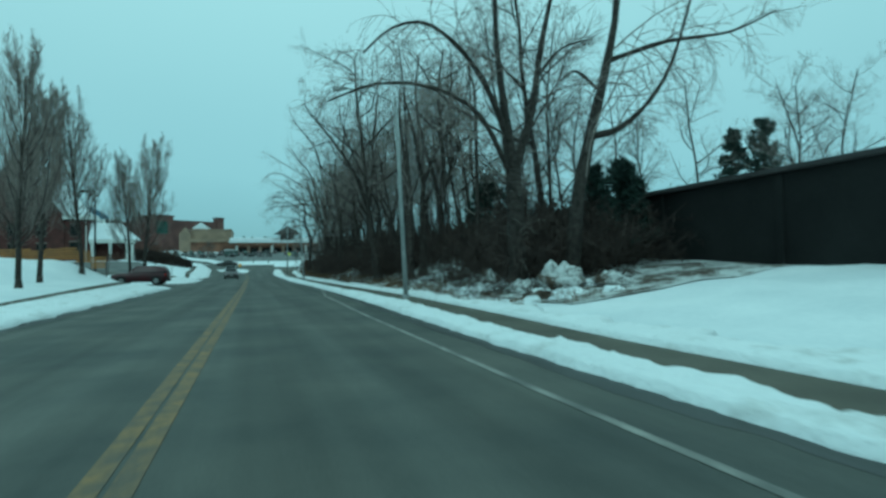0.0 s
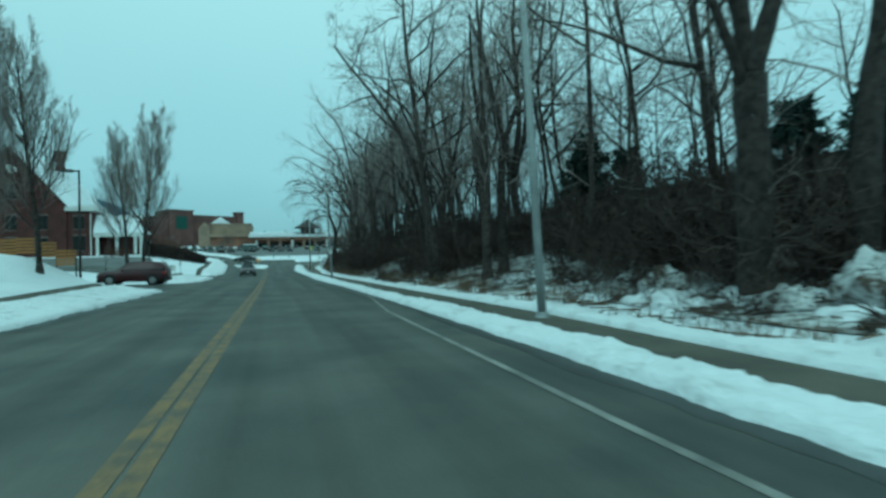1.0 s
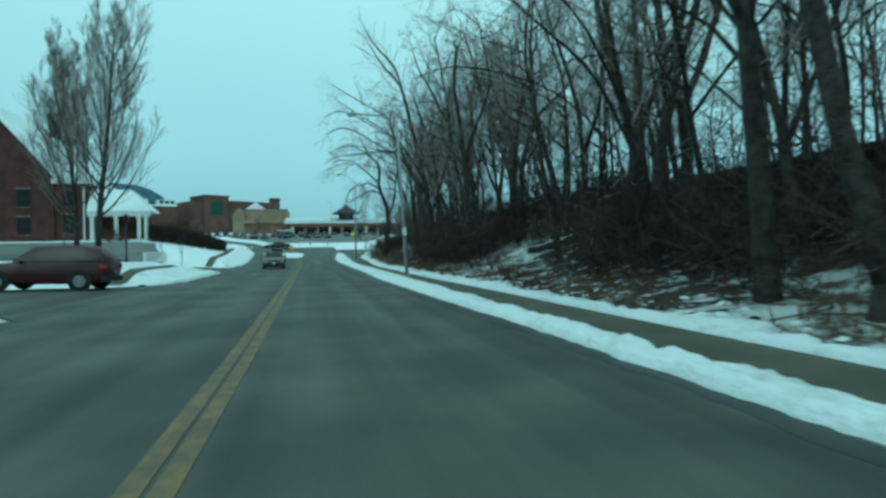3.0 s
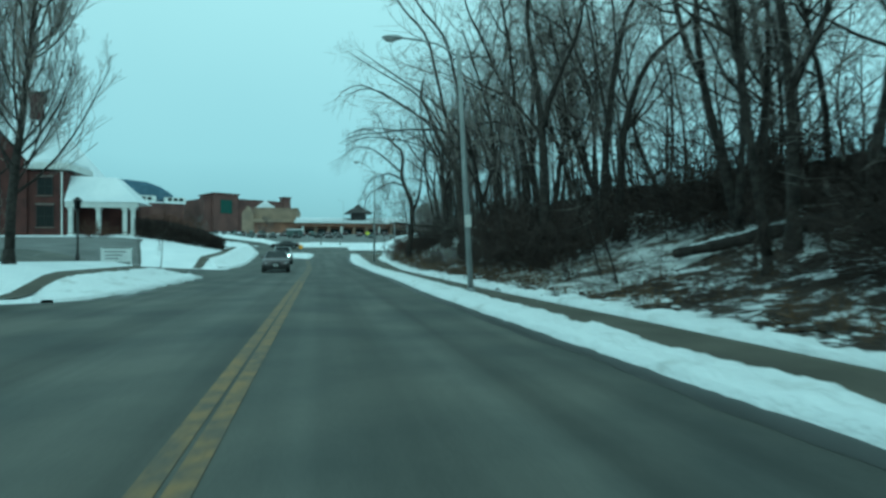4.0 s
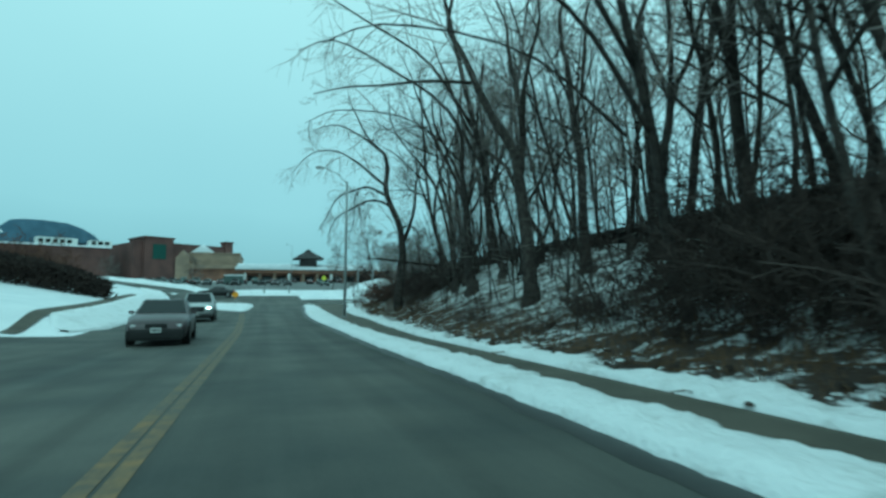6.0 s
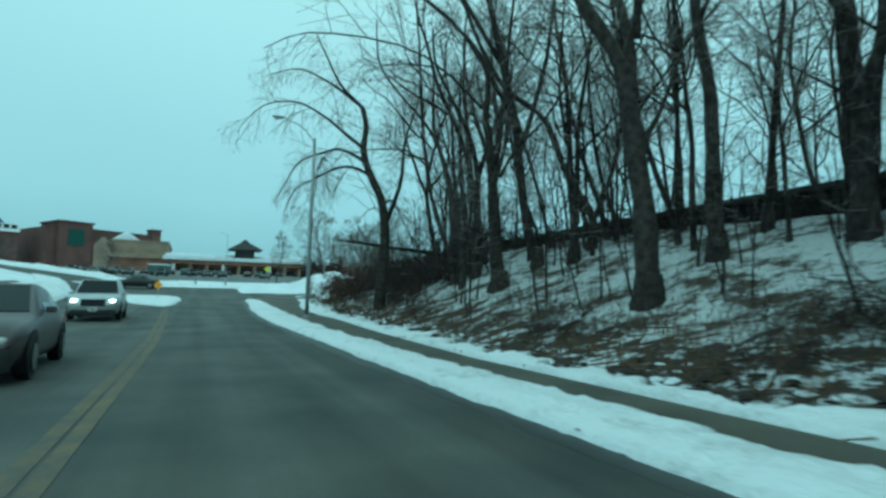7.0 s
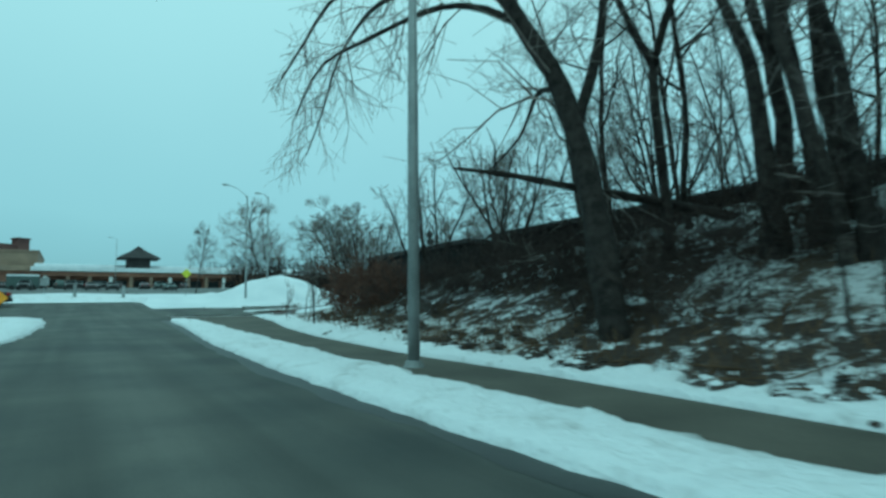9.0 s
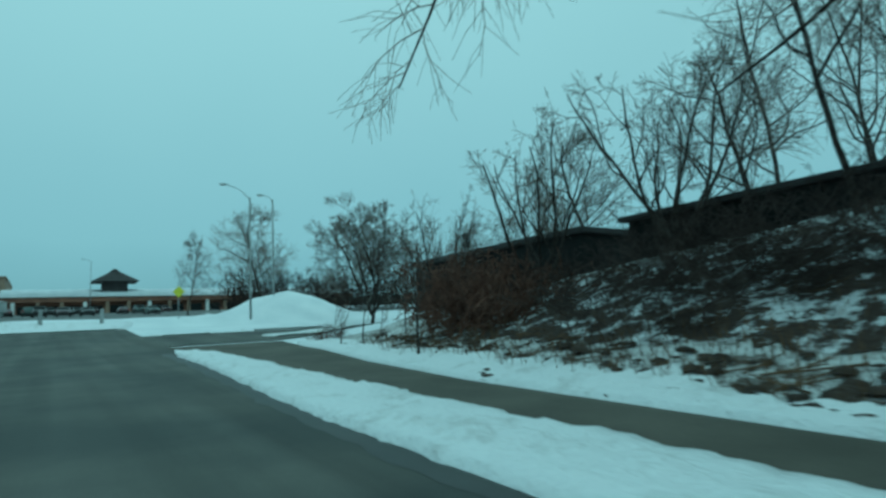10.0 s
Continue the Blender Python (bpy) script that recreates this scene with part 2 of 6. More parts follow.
def road_z(y):
    return lerp_table(y, [0, 84, 92, 105, 125, 140, 165, 500, 900], [0, 0, 0.06, 0.3, 0.95, 1.8, 3.6, 19, 34])


def right_edge(y):
    return lerp_table(y, [-40, 9, 20, 30, 42, 50, 60, 72, 80, 87, 92, 96, 100, 107, 112, 120, 126], [3.75, 3.78, 4.05, 4.13, 4.05, 3.82, 3.66, 3.9, 3.84, 3.9, 3.88, 3.74, 3.66, 3.76, 3.9, 4.45, 4.65])


def verge_edge(y):
    return lerp_table(y, [-40, 9, 18, 25, 32, 40, 48, 58, 67, 75, 82, 89, 97, 103, 108, 113, 119, 122, 126], [4.78, 4.8, 5.2, 5.3, 4.98, 4.9, 4.95, 5.05, 5.2, 5.32, 5.3, 5.32, 5.36, 5.66, 5.74, 5.72, 6.0, 6.1, 5.5])


def walk_edge(y):
    return lerp_table(y, [-40, 8, 13, 24, 33, 42, 52, 60, 72, 84, 90, 95, 101, 106, 112, 117, 123, 130, 140], [5.78, 5.8, 6.1, 6.5, 6.38, 6.25, 6.2, 6.05, 6.15, 6.25, 6.6, 6.85, 7.2, 7.15, 7.3, 7.9, 9.1, 9.8, 13])


def left_edge(y):
    return lerp_table(y, [-40, 45, 60, 75, 88, 100, 122, 129, 133], [-5.65, -5.65, -5.8, -5.9, -6.3, -6.65, -7.8, -9.6, -13])


def smooth(s):
    s = min(1.0, max(0.0, s))
    return s * s * (3 - 2 * s)


def bank_top(y):
    return lerp_table(y, [-40, 16, 40, 52, 64, 80, 90, 102, 112, 120, 130, 138], [1.0, 1.1, 2.2, 2.8, 3.3, 4.0, 4.35, 4.4, 3.3, 2.3, 1.0, 0.0])


def ground_z(x, y):
    z = road_z(y)
    xw = walk_edge(y) + 0.25
    if x > xw:
        s = min(1.0, (x - xw) / (18.5 - xw)) if xw < 18 else 0
        rough = 0.12 * noise.noise(Vector((x * 0.5, y * 0.5, 3.0))) * min(1, (x - xw) / 1.5)
        z += bank_top(y) * (0.35 * s + 0.65 * smooth(s)) * (1 if y < 128 else smooth((138 - y) / 10)) + rough
    if x < -6:
        u = smooth((-x - 6) / 4.5)
        for ya, yb in ((47, 62), (77, 90)):
            u *= 1 - 0.9 * smooth((y - ya + 3) / 4) * smooth((yb + 3 - y) / 4) * smooth((x + 20) / 7)
        z += (u * smooth((y - 6) / 42) + smooth((-x - 6) / 15) * 0.055 * max(0, min(y, 112) - 75)) * smooth((175 - y) / 45)
    heap = math.hypot((x + 15.5) / 7.0, (y - 45.0) / 6.5)
    if heap < 1:
        z += 1.35 * smooth((1 - heap) * 1.6) * (1 + 0.2 * noise.noise(Vector((x * 0.4, y * 0.4, 5))))
    pile = math.hypot((x - 18.5) / 8.5, (y - 153) / 5.5)
    if pile < 1:
        z += 2.5 * smooth(1 - pile) + 0.2 * noise.noise(Vector((x * 0.6, y * 0.6, 0)))
    if y > 148 and y < 163 and x < 12:
        z += 0.35 * smooth((y - 148) / 2) * smooth((163 - y) / 6) * (1 + 0.5 * noise.noise(Vector((x * 0.15, y * 0.3, 7))))
    return z


def stretch(a, b, n):
    return list(np.linspace(a, b, n, endpoint=False))


xs = [-3000, -1500, -800, -450, -280, -190] + stretch(-140, -40, 26) + stretch(-40, 30, 100) + stretch(30, 120, 24) + [120, 180, 300, 500, 900, 1600, 3000]
ys = [-1500, -600, -250, -120] + stretch(-60, 0, 25) + stretch(0, 170, 190) + stretch(170, 320, 32) + [320, 380, 450, 520, 700, 900, 1300, 2000, 3500]
gv = [(x, y, ground_z(x, y)) for y in ys for x in xs]
nx = len(xs)
gf = [(j * nx + i, j * nx + i + 1, (j + 1) * nx + i + 1, (j + 1) * nx + i) for j in range(len(ys) - 1) for i in range(nx - 1)]
ground = mesh_ob("ground", gv, gf, SNOW, smooth=True)
tagged(ground, "snow-covered ground sloping up beside the road", "ground", kind="structure")


def drape(name, left, right, y0, y1, mat, lift, label, category, kind="structure", cols=6, dy=1.0, thick=0.0):
    """A strip that lies on the land between two edges given as functions of y."""
    n = max(2, int(round((y1 - y0) / dy)) + 1)
    v, f = [], []
    for j in range(n):
        y = y0 + (y1 - y0) * j / (n - 1)
        a, b = left(y), right(y)
        for i in range(cols + 1):
            x = a + (b - a) * i / cols
            v.append((x, y, ground_z(x, y) + lift))
    c = cols + 1
    for j in range(n - 1):
        for i in range(cols):
            f.append((j * c + i, j * c + i + 1, (j + 1) * c + i + 1, (j + 1) * c + i))
    ob = mesh_ob(name, v, f, mat, smooth=True)
    return tagged(ob, label, category, kind=kind)


def wob(seed, amp, freq):
    return lambda y: (amp * noise.noise(Vector((seed * 7.3, y * freq, seed))) + 0.55 * amp * noise.noise(Vector((seed, y * freq * 3.3, 2.0)))
                      + 0.4 * amp * noise.noise(Vector((seed, y * freq * 9, 4.0))))


# ---- road, lines, junction ----
drape("road", lambda y: left_edge(y) - 0.4, lambda y: right_edge(y) + 0.5, -60, 132, ASPHALT, 0.04, "salt-dusted grey asphalt two-lane road", "road", cols=10)
drape("cross_road", lambda y: -150, lambda y: 5.2, 130, 147.2, ASPHALT, 0.046, "grey asphalt cross street at the end of the road", "road", cols=80)
drape("cross_road", lambda y: 5.2, lambda y: 70, 130, 138.6, ASPHALT, 0.046, "grey asphalt arm of the cross street by the snow pile", "road", cols=40)


def centre(y):
    return lerp_table(y, [-40, 0, 40, 90, 104, 114], [-0.95, -0.88, -0.58, -0.58, -0.9, -1.3])


for y0, y1, paint, state in ((-40, 70, YELLOW, "worn"), (70, 111, YELLOW_FADED, "badly faded")):
    for d in (-0.18, 0.02):
        drape("road_line_yellow", lambda y: centre(y) + d, lambda y: centre(y) + d + 0.16, y0, y1, paint, 0.046, state + " yellow centre line on asphalt", "road marking", cols=1)


def edge_line(y):
    return lerp_table(y, [-40, 5, 15, 26, 31, 36], [2.8, 2.78, 2.9, 3.2, 3.66, 4.15])


drape("road_line_white", lambda y: edge_line(y) - 0.05, lambda y: edge_line(y) + 0.05, -40, 36, WHITE_LINE, 0.046, "worn white edge line on asphalt", "road marking", cols=1)

# ragged wet gutter strips, with the shade under the snow edge painted in
gut_r, gut_l = wob(51, 0.16, 0.5), wob(52, 0.16, 0.5)
drape("wet_shaded_gutter", lambda y: right_edge(y) - 0.34 + gut_r(y), lambda y: right_edge(y) + 0.1, -40, 126, WET_SHADE_EDGE, 0.043, "dark wet asphalt with kerb shade in its colour along the melting snow bank", "gutter", cols=2, dy=0.4)
for y0, y1 in ((-40, 46), (61, 77), (91, 128)):
    drape("wet_shaded_gutter", lambda y: left_edge(y) - 0.1, lambda y: left_edge(y) + 0.3 + gut_l(y), y0, y1, WET_SHADE_EDGE, 0.043, "dark wet asphalt with kerb shade in its colour along the melting snow bank", "gutter", cols=2, dy=0.4)

# pavement on the wooded side, and the drives across the way
drape("pavement", lambda y: verge_edge(y) - 0.6, walk_edge, -60, 129, WALK, 0.05, "wet brown-grey concrete pavement beside the snow verge", "pavement")


def drive(name, y0, y1, x0, flare):
    n, v, f = 24, [], []
    for j in range(n + 1):
        x = -5.0 + (x0 + 5.0) * j / n
        g = flare * max(0, 1 - (-x - 5.6) / 4) ** 2
        for i in range(9):
            y = (y0 - g) + (y1 - y0 + 2 * g) * i / 8
            v.append((x, y, ground_z(x, y) + (0.034 if j == 0 else 0.06)))
    for j in range(n):
        for i in range(8):
            f.append((j * 9 + i, j * 9 + i + 1, (j + 1) * 9 + i + 1, (j + 1) * 9 + i))
    ob = mesh_ob(name, v, f, ASPHALT, smooth=True)
    return tagged(ob, "grey asphalt driveway cleared of snow", "driveway", kind="structure")


drive("driveway", 49, 58, -45, 3.0)
drive("driveway", 79, 87, -30, 2.5)
drape("parking_lot", lambda y: -60, lambda y: lerp_table(y, [78, 90, 100, 106], [-10.4, -13.2, -16.2, -17.6]), 78.5, 106, LOT_ASPHALT, 0.055, "grey asphalt forecourt before the brick building", "forecourt", cols=24)
drape("far_lot", lambda y: -75, lambda y: 60, 164, 296, LOT_ASPHALT, 0.06, "wide grey car park before the shops", "car park", cols=40, dy=3.0)


def kerb(name, edge, side, y0, y1):
    """A kerb: a real step of dark wet concrete along an edge of the road."""
    n = int((y1 - y0) / 1.0) + 1
    v, f = [], []
    for j in range(n):
        y = y0 + (y1 - y0) * j / (n - 1)
        x, z = edge(y), road_z(y)
        for dx, dz in ((-0.02, -0.05), (0.0, 0.045), (0.03, 0.06), (0.17, 0.06), (0.18, -0.05)):
            v.append((x + side * dx, y, z + dz))
    for j in range(n - 1):
        for i in range(4):
            f.append((j * 5 + i, j * 5 + i + 1, (j + 1) * 5 + i + 1, (j + 1) * 5 + i))
    return tagged(mesh_ob(name, v, f, CURB_WET), "dark wet concrete kerb half buried in snow", "kerb", kind="structure")


kerb("kerb", lambda y: right_edge(y) + 0.0, 1, -60, 126)
for y0, y1 in ((-60, 46), (61, 77), (91, 128)):
    kerb("kerb", lambda y: left_edge(y) + 0.0, -1, y0, y1)
for y0, y1 in ((-60, 46), (61, 77), (89, 118)):
    drape("pavement", lambda y: left_edge(y) - 3.0, lambda y: left_edge(y) - 2.4, y0, y1, WALK, 0.05, "wet concrete pavement between snow strips", "pavement", cols=4)


def snow_strip(name, left, right, y0, y1, h, label, seed, dy=0.14, cols=12, mat=None, thin=False):
    """A low bank of ploughed snow with ragged edges, tapering out at both ends."""
    n = int((y1 - y0) / dy) + 1
    wl_, wr_ = wob(seed, 0.09, 1.5), wob(seed + 3, 0.2, 0.9)
    v, f = [], []
    for j in range(n):
        y = y0 + (y1 - y0) * j / (n - 1)
        end = min(1, min(y - y0, y1 - y) / 2.5 + 0.02)
        a, b = left(y) + min(0.02, wl_(y)), right(y) + max(-0.05 if thin else -9, wr_(y))
        m = (a + b) / 2
        trim = min((b - a) / 2, 1.4) * (1 - math.sqrt(end))
        a, b = a + trim, b - trim
        for i in range(cols + 1):
            s = i / cols
            if i in (1, cols - 1) and b - a > 0.5:
                s = 0.05 / (b - a) if i == 1 else 1 - 0.05 / (b - a)
            x = a + (b - a) * s
            crown = min(1, 4.0 * min(s, 1 - s)) ** 0.45
            lump = 0.8 + 0.45 * noise.noise(Vector((x * 1.1, y * 0.8, seed))) + 0.6 * noise.noise(Vector((x * 3.6, y * 3.0, seed))) + 0.4 * noise.noise(Vector((x * 9, y * 7, seed)))
            v.append((x, y, ground_z(x, y) + 0.02 + max(0.0, h * crown * lump * end) + (0.075 if 0 < i < cols else -0.03)))
    c = cols + 1
    for j in range(n - 1):
        for i in range(cols):
            f.append((j * c + i, j * c + i + 1, (j + 1) * c + i + 1, (j + 1) * c + i))
    ob = mesh_ob(name, v, f, mat or DIRTY_SNOW, smooth=True)
    return tagged(ob, label, "snow bank", kind="structure")


snow_strip("snow_bank", lambda y: right_edge(y) - 0.04, lambda y: verge_edge(y) - 0.24, -30, 127, 0.12, "ragged strip of ploughed snow between road and pavement", 1)
for k, (y0, y1) in enumerate(((-30, 47), (60, 77), (90.5, 130.5))):
    snow_strip("snow_bank", lambda y: left_edge(y) - 2.4, lambda y: left_edge(y) + 0.04, y0, y1, 0.16, "ragged strip of ploughed snow along the far kerb", 5 + k, thin=True)
snow_strip("snow_bank", lambda y: walk_edge(y) + 0.02, lambda y: walk_edge(y) + 0.62 + wob(41, 0.6, 0.9)(y) + 0.7 * max(0, 1 - y / 30) + 0.9 * smooth((y - 103) / 8), -30, 128, 0.10, "low snow edge on the wood side of the pavement", 11)


def island_left(y):
    return lerp_table(y, [113.6, 117, 125, 131], [-1.5, -3.2, -6.2, -7.6])


def island_right(y):
    return lerp_table(y, [113.6, 117, 125, 131], [-1.0, -0.8, -0.6, -0.9])


snow_strip("splitter_island", island_left, island_right, 113.6, 131, 0.16, "snow-covered splitter island with a kerb in the junction", 17)
snow_strip("snow_bank", lambda y: -120, lambda y: 6, 147.0, 151.5, 0.6, "long ploughed snow bank across the junction", 21, dy=0.3, cols=150)
for xa, xb, y0 in ((5.0, 10.0, 138.6), (10.4, 17.5, 139.6), (9.5, 17.5, 132.4)):
    snow_strip("snow_bank", lambda y: xa, lambda y: xb, y0, y0 + 1.6, 0.2, "low ploughed ridge of snow by the junction", int(xa * 3), dy=0.2, cols=24)

# floor of the wood: snow greyed for tree shade with litter showing through, and a brown belt of litter above the
# pavement
drape("forest_floor", lambda y: walk_edge(y) + 0.9 + wob(31, 0.5, 0.35)(y) + 2.5 * max(0, 1 - y / 40), lambda y: 19.5, 14, 126, FLOOR, 0.035,
      "thin snow, greyed for tree shade, with leaf litter showing through on the wooded bank", "forest floor", cols=22, dy=0.7)
litter_rng = random.Random(3)


def litter_top(y):
    return walk_edge(y) + 3.0 + wob(36, 1.3, 0.22)(y) + litter_rng.uniform(-0.5, 0.5) + 1.6 * smooth((y - 97) / 8)


for y0, y1, far in ((42, 57, 3.0), (66, 103, 0.0)):
    drape("leaf_litter", lambda y: walk_edge(y) + 0.6 + wob(35, 0.45, 0.6)(y), lambda y: litter_top(y) + far * min(1, (y - y0) / 3), y0, y1, LITTER, 0.05,
          "brown leaf litter with snow patches at the foot of the bank", "forest floor", cols=14, dy=0.22)
drape("leaf_litter", lambda y: walk_edge(y) + 2.7 + wob(37, 0.6, 0.5)(y) + litter_rng.uniform(-0.2, 0.2), lambda y: walk_edge(y) + 7.5 + wob(38, 1.2, 0.3)(y), 101, 118, LITTER, 0.055,
      "brown leaf litter with snow patches higher on the bank", "forest floor", cols=14, dy=0.22)


# ---- trees ----
UP = arr(0, 0, 1)


def grow(wood, fine, p, d, length, r, lvl, spec, rng, top_lvl=3):
    """One branch and, level by level, all that springs from it."""
    n = spec["seg"][lvl]
    pts, rad = [p], [r]
    for i in range(n):
        d = unit(d + rng.normal(0, spec["wob"][lvl], 3) + UP * spec["trop"][lvl])
        p = p + d * (length / n)
        pts.append(p)
        rad.append(max(spec["min"], r * (1 - (1 - spec["tip"][lvl]) * (i + 1) / n)))
    (wood if lvl < 2 else fine).add(pts, rad, spec.get("sides", (7, 5, 3, 3))[lvl])
    spawn(wood, fine, pts, rad, length, lvl, spec, rng, top_lvl)


def spawn(wood, fine, pts, rad, length, lvl, spec, rng, top_lvl=3):
    if lvl >= top_lvl:
        return
    n = len(pts) - 1
    count = spec["kids"][lvl]
    for k in range(count):
        s = spec["from"][lvl] + (1 - spec["from"][lvl]) * (k + rng.random()) / count
        q = min(n - 1, int(s * n))
        u = s * n - q
        base = pts[q] * (1 - u) + pts[q + 1] * u
        along = unit(pts[q + 1] - pts[q])
        side = unit(np.cross(along, rng.normal(0, 1, 3)))
        ang = radians(spec["ang"][lvl] * (0.75 + 0.5 * rng.random()))
        kd = unit(along * math.cos(ang) + side * math.sin(ang))
        kl = length * spec["ratio"][lvl] * (1.15 - 0.65 * s) * (0.7 + 0.6 * rng.random())
        kr = min((rad[q] * (1 - u) + rad[q + 1] * u) * 0.75, max(spec["min"] * 1.3, kl * spec["thick"][lvl]))
        grow(wood, fine, base, kd, kl, kr, lvl + 1, spec, rng, top_lvl)


WOODLAND = dict(seg=(14, 6, 3, 1), wob=(0.085, 0.19, 0.22, 0.2), trop=(0.05, 0.05, 0.02, 0.0), tip=(0.30, 0.2, 0.3, 0.5), min=0.0065, sides=(8, 5, 3, 3),
                kids=(14, 9, 9), ang=(52, 52, 50), ratio=(0.42, 0.46, 0.62), thick=(0.014, 0.010, 0.008))
WOODLAND["from"] = (0.26, 0.15, 0.1)
FORKED = dict(WOODLAND, kids=(9, 9, 9), ratio=(0.52, 0.46, 0.62))
FORKED["from"] = (0.3, 0.2, 0.15)
SLIGHT = dict(WOODLAND, kids=(11, 8, 7))
UPRIGHT = dict(seg=(8, 6, 4, 1), wob=(0.03, 0.05, 0.08, 0.12), trop=(0.04, 0.30, 0.25, 0.15), tip=(0.2, 0.2, 0.3, 0.5), min=0.008,
               kids=(44, 12, 9), ang=(50, 30, 30), ratio=(0.42, 0.38, 0.55), thick=(0.0085, 0.008, 0.009))
UPRIGHT["from"] = (0.16, 0.15, 0.15)
SPREAD = dict(WOODLAND, kids=(18, 10, 11), min=0.011, ang=(58, 46, 38), ratio=(0.48, 0.55, 0.55))
SPREAD["from"] = (0.22, 0.15, 0.15)
LIMB = dict(WOODLAND, seg=(9, 6, 4, 2), kids=(0, 15, 11), ang=(0, 50, 52), ratio=(0.0, 0.31, 0.62), trop=(0, 0.0, -0.09, -0.25))
LIMB["from"] = (0.3, 0.18, 0.12)
SCRUB = dict(seg=(4, 2, 1, 1), wob=(0.28, 0.3, 0.25, 0.2), trop=(-0.02, 0.0, 0.0, 0.0), tip=(0.4, 0.4, 0.5, 0.5), min=0.0155, sides=(3, 3, 3, 3),
             kids=(5, 4, 0), ang=(48, 55, 45), ratio=(0.42, 0.42, 0.4), thick=(0.012, 0.012, 0.010))
SCRUB["from"] = (0.12, 0.1, 0.1)


def tree_ob(name, wood, fine, at, label, category="tree", group="", bark=None, twig=None):
    root = new(name)
    root.location = at
    tagged(root, label, category, group)
    mesh_ob("trunk", wood.v, wood.f, bark or BARK, root, smooth=True)
    if fine.v:
        mesh_ob("crown", fine.v, fine.f, twig or TWIG, root)
    return root


def make_tree(seed, height, r, spec, stems=1, lean=(0, 0), fork_at=0.4, spread=22):
    rng = np.random.default_rng(seed)
    wood, fine = Tubes(), Tubes()
    d0 = unit(arr(lean[0], lean[1], 1))
    if stems == 1:
        flare = [arr(0, 0, -0.4), arr(0, 0, 0.05), arr(0, 0, 0.5) + d0 * 0.1]
        wood.add(flare, [r * 1.7, r * 1.35, r * 1.02], 9)
        grow(wood, fine, flare[-1], d0, height - 0.5, r, 0, spec, rng)
    else:
        hf = height * fork_at
        pts = [arr(0, 0, -0.4), arr(0, 0, 0.1)] + [d0 * (hf * k / 4) + rng.normal(0, 0.05, 3) for k in (1, 2, 3, 4)]
        wood.add(pts, [r * 1.6, r * 1.3, r * 1.05, r, r * 0.95, r * 0.8], 9)
        a0 = rng.random() * 6.28
        for k in range(stems):
            a = a0 + 6.28 * k / stems
            t = radians(spread * (0.7 + 0.6 * rng.random()))
            d = unit(d0 * math.cos(t) + arr(math.cos(a), math.sin(a), 0) * math.sin(t))
            grow(wood, fine, pts[-1] - d0 * (2.2 * r), d, (height - hf) * (0.9 + 0.2 * rng.random()), r * 0.76, 0, spec, rng)
    return wood, fine


def seat(x, y, sink=0.05):
    return (x, y, ground_z(x, y) - sink)


WOOD_LABEL = "bare grey-brown deciduous tree on the snowy wooded bank"
protos = []
for k, (h, r, spec, stems, lean, fork, spread) in enumerate((
        (17, 0.20, WOODLAND, 1, (-0.06, 0.0), 0, 0),
        (16, 0.21, FORKED, 2, (-0.03, 0.02), 0.38, 17),
        (15, 0.14, SLIGHT, 1, (-0.14, 0.05), 0, 0),
        (18, 0.26, FORKED, 3, (0.0, 0.0), 0.30, 20),
        (14, 0.11, SLIGHT, 1, (0.05, -0.04), 0, 0),
        (13, 0.15, FORKED, 2, (-0.18, 0.0), 0.45, 24))):
    protos.append(make_tree(40 + k, h, r, spec, stems, lean, fork, spread))

# the wood: (x, y, kind, size, turn)
WOOD = [(14.4, 41.7, 3, 0.95, 20), (17.0, 54.5, 3, 1.0, 100), (16.6, 101.0, 3, 0.85, 10), (15.2, 27.0, 0, 0.95, 10)]
rng = random.Random(5)
spots = [(x, y) for x, y, *_ in WOOD] + [(10.1, 20.5), (12.9, 19.7), (10.9, 101.6), (10.0, 35.5), (10.9, 35.9), (11.6, 49.3), (12.2, 50.5), (12.0, 54.9), (9.8, 65.8), (13.1, 66.6),
         (13.0, 65.1), (10.4, 82.9), (13.4, 83.5), (14.5, 80.5), (16.0, 83.8), (11.6, 92.5), (13.0, 96.9), (14.0, 90.5), (15.5, 91.3), (13.2, 99.5), (12.9, 31.4), (9.5, 84.0)]
tries = 0
while len(WOOD) < 25 and tries < 4000:
    tries += 1
    y = rng.uniform(24, 106)
    x = rng.uniform(9.0, 17.6) if rng.random() < 0.62 else rng.uniform(17.0, 17.9)
    if y > 97 and x < 13.5 or y > 74 and x < 12.2 or y > 103:
        continue
    if min(math.hypot(x - a, (y - b) * 0.8) for a, b in spots) < 1.75:
        continue
    spots.append((x, y))
    WOOD.append((x, y, rng.choice((0, 2, 2, 4, 4, 4, 5, 1)), rng.uniform(0.72, 1.05), rng.uniform(0, 360)))
for k in range(5):
    WOOD.append((rng.uniform(12.5, 18.0), rng.uniform(58, 78), rng.choice((2, 4, 4)), rng.uniform(0.7, 1.0), rng.uniform(0, 360)))
for k in range(15):
    WOOD.append((rng.uniform(14.2, 18.0), rng.uniform(80, 105), rng.choice((2, 4, 4)), rng.uniform(0.6, 0.95), rng.uniform(0, 360)))
for k in range(28):
    WOOD.append((rng.uniform(26.5, 38), rng.uniform(34, 122), rng.choice((4, 4, 2)), rng.uniform(0.8, 1.1), rng.uniform(0, 360)))
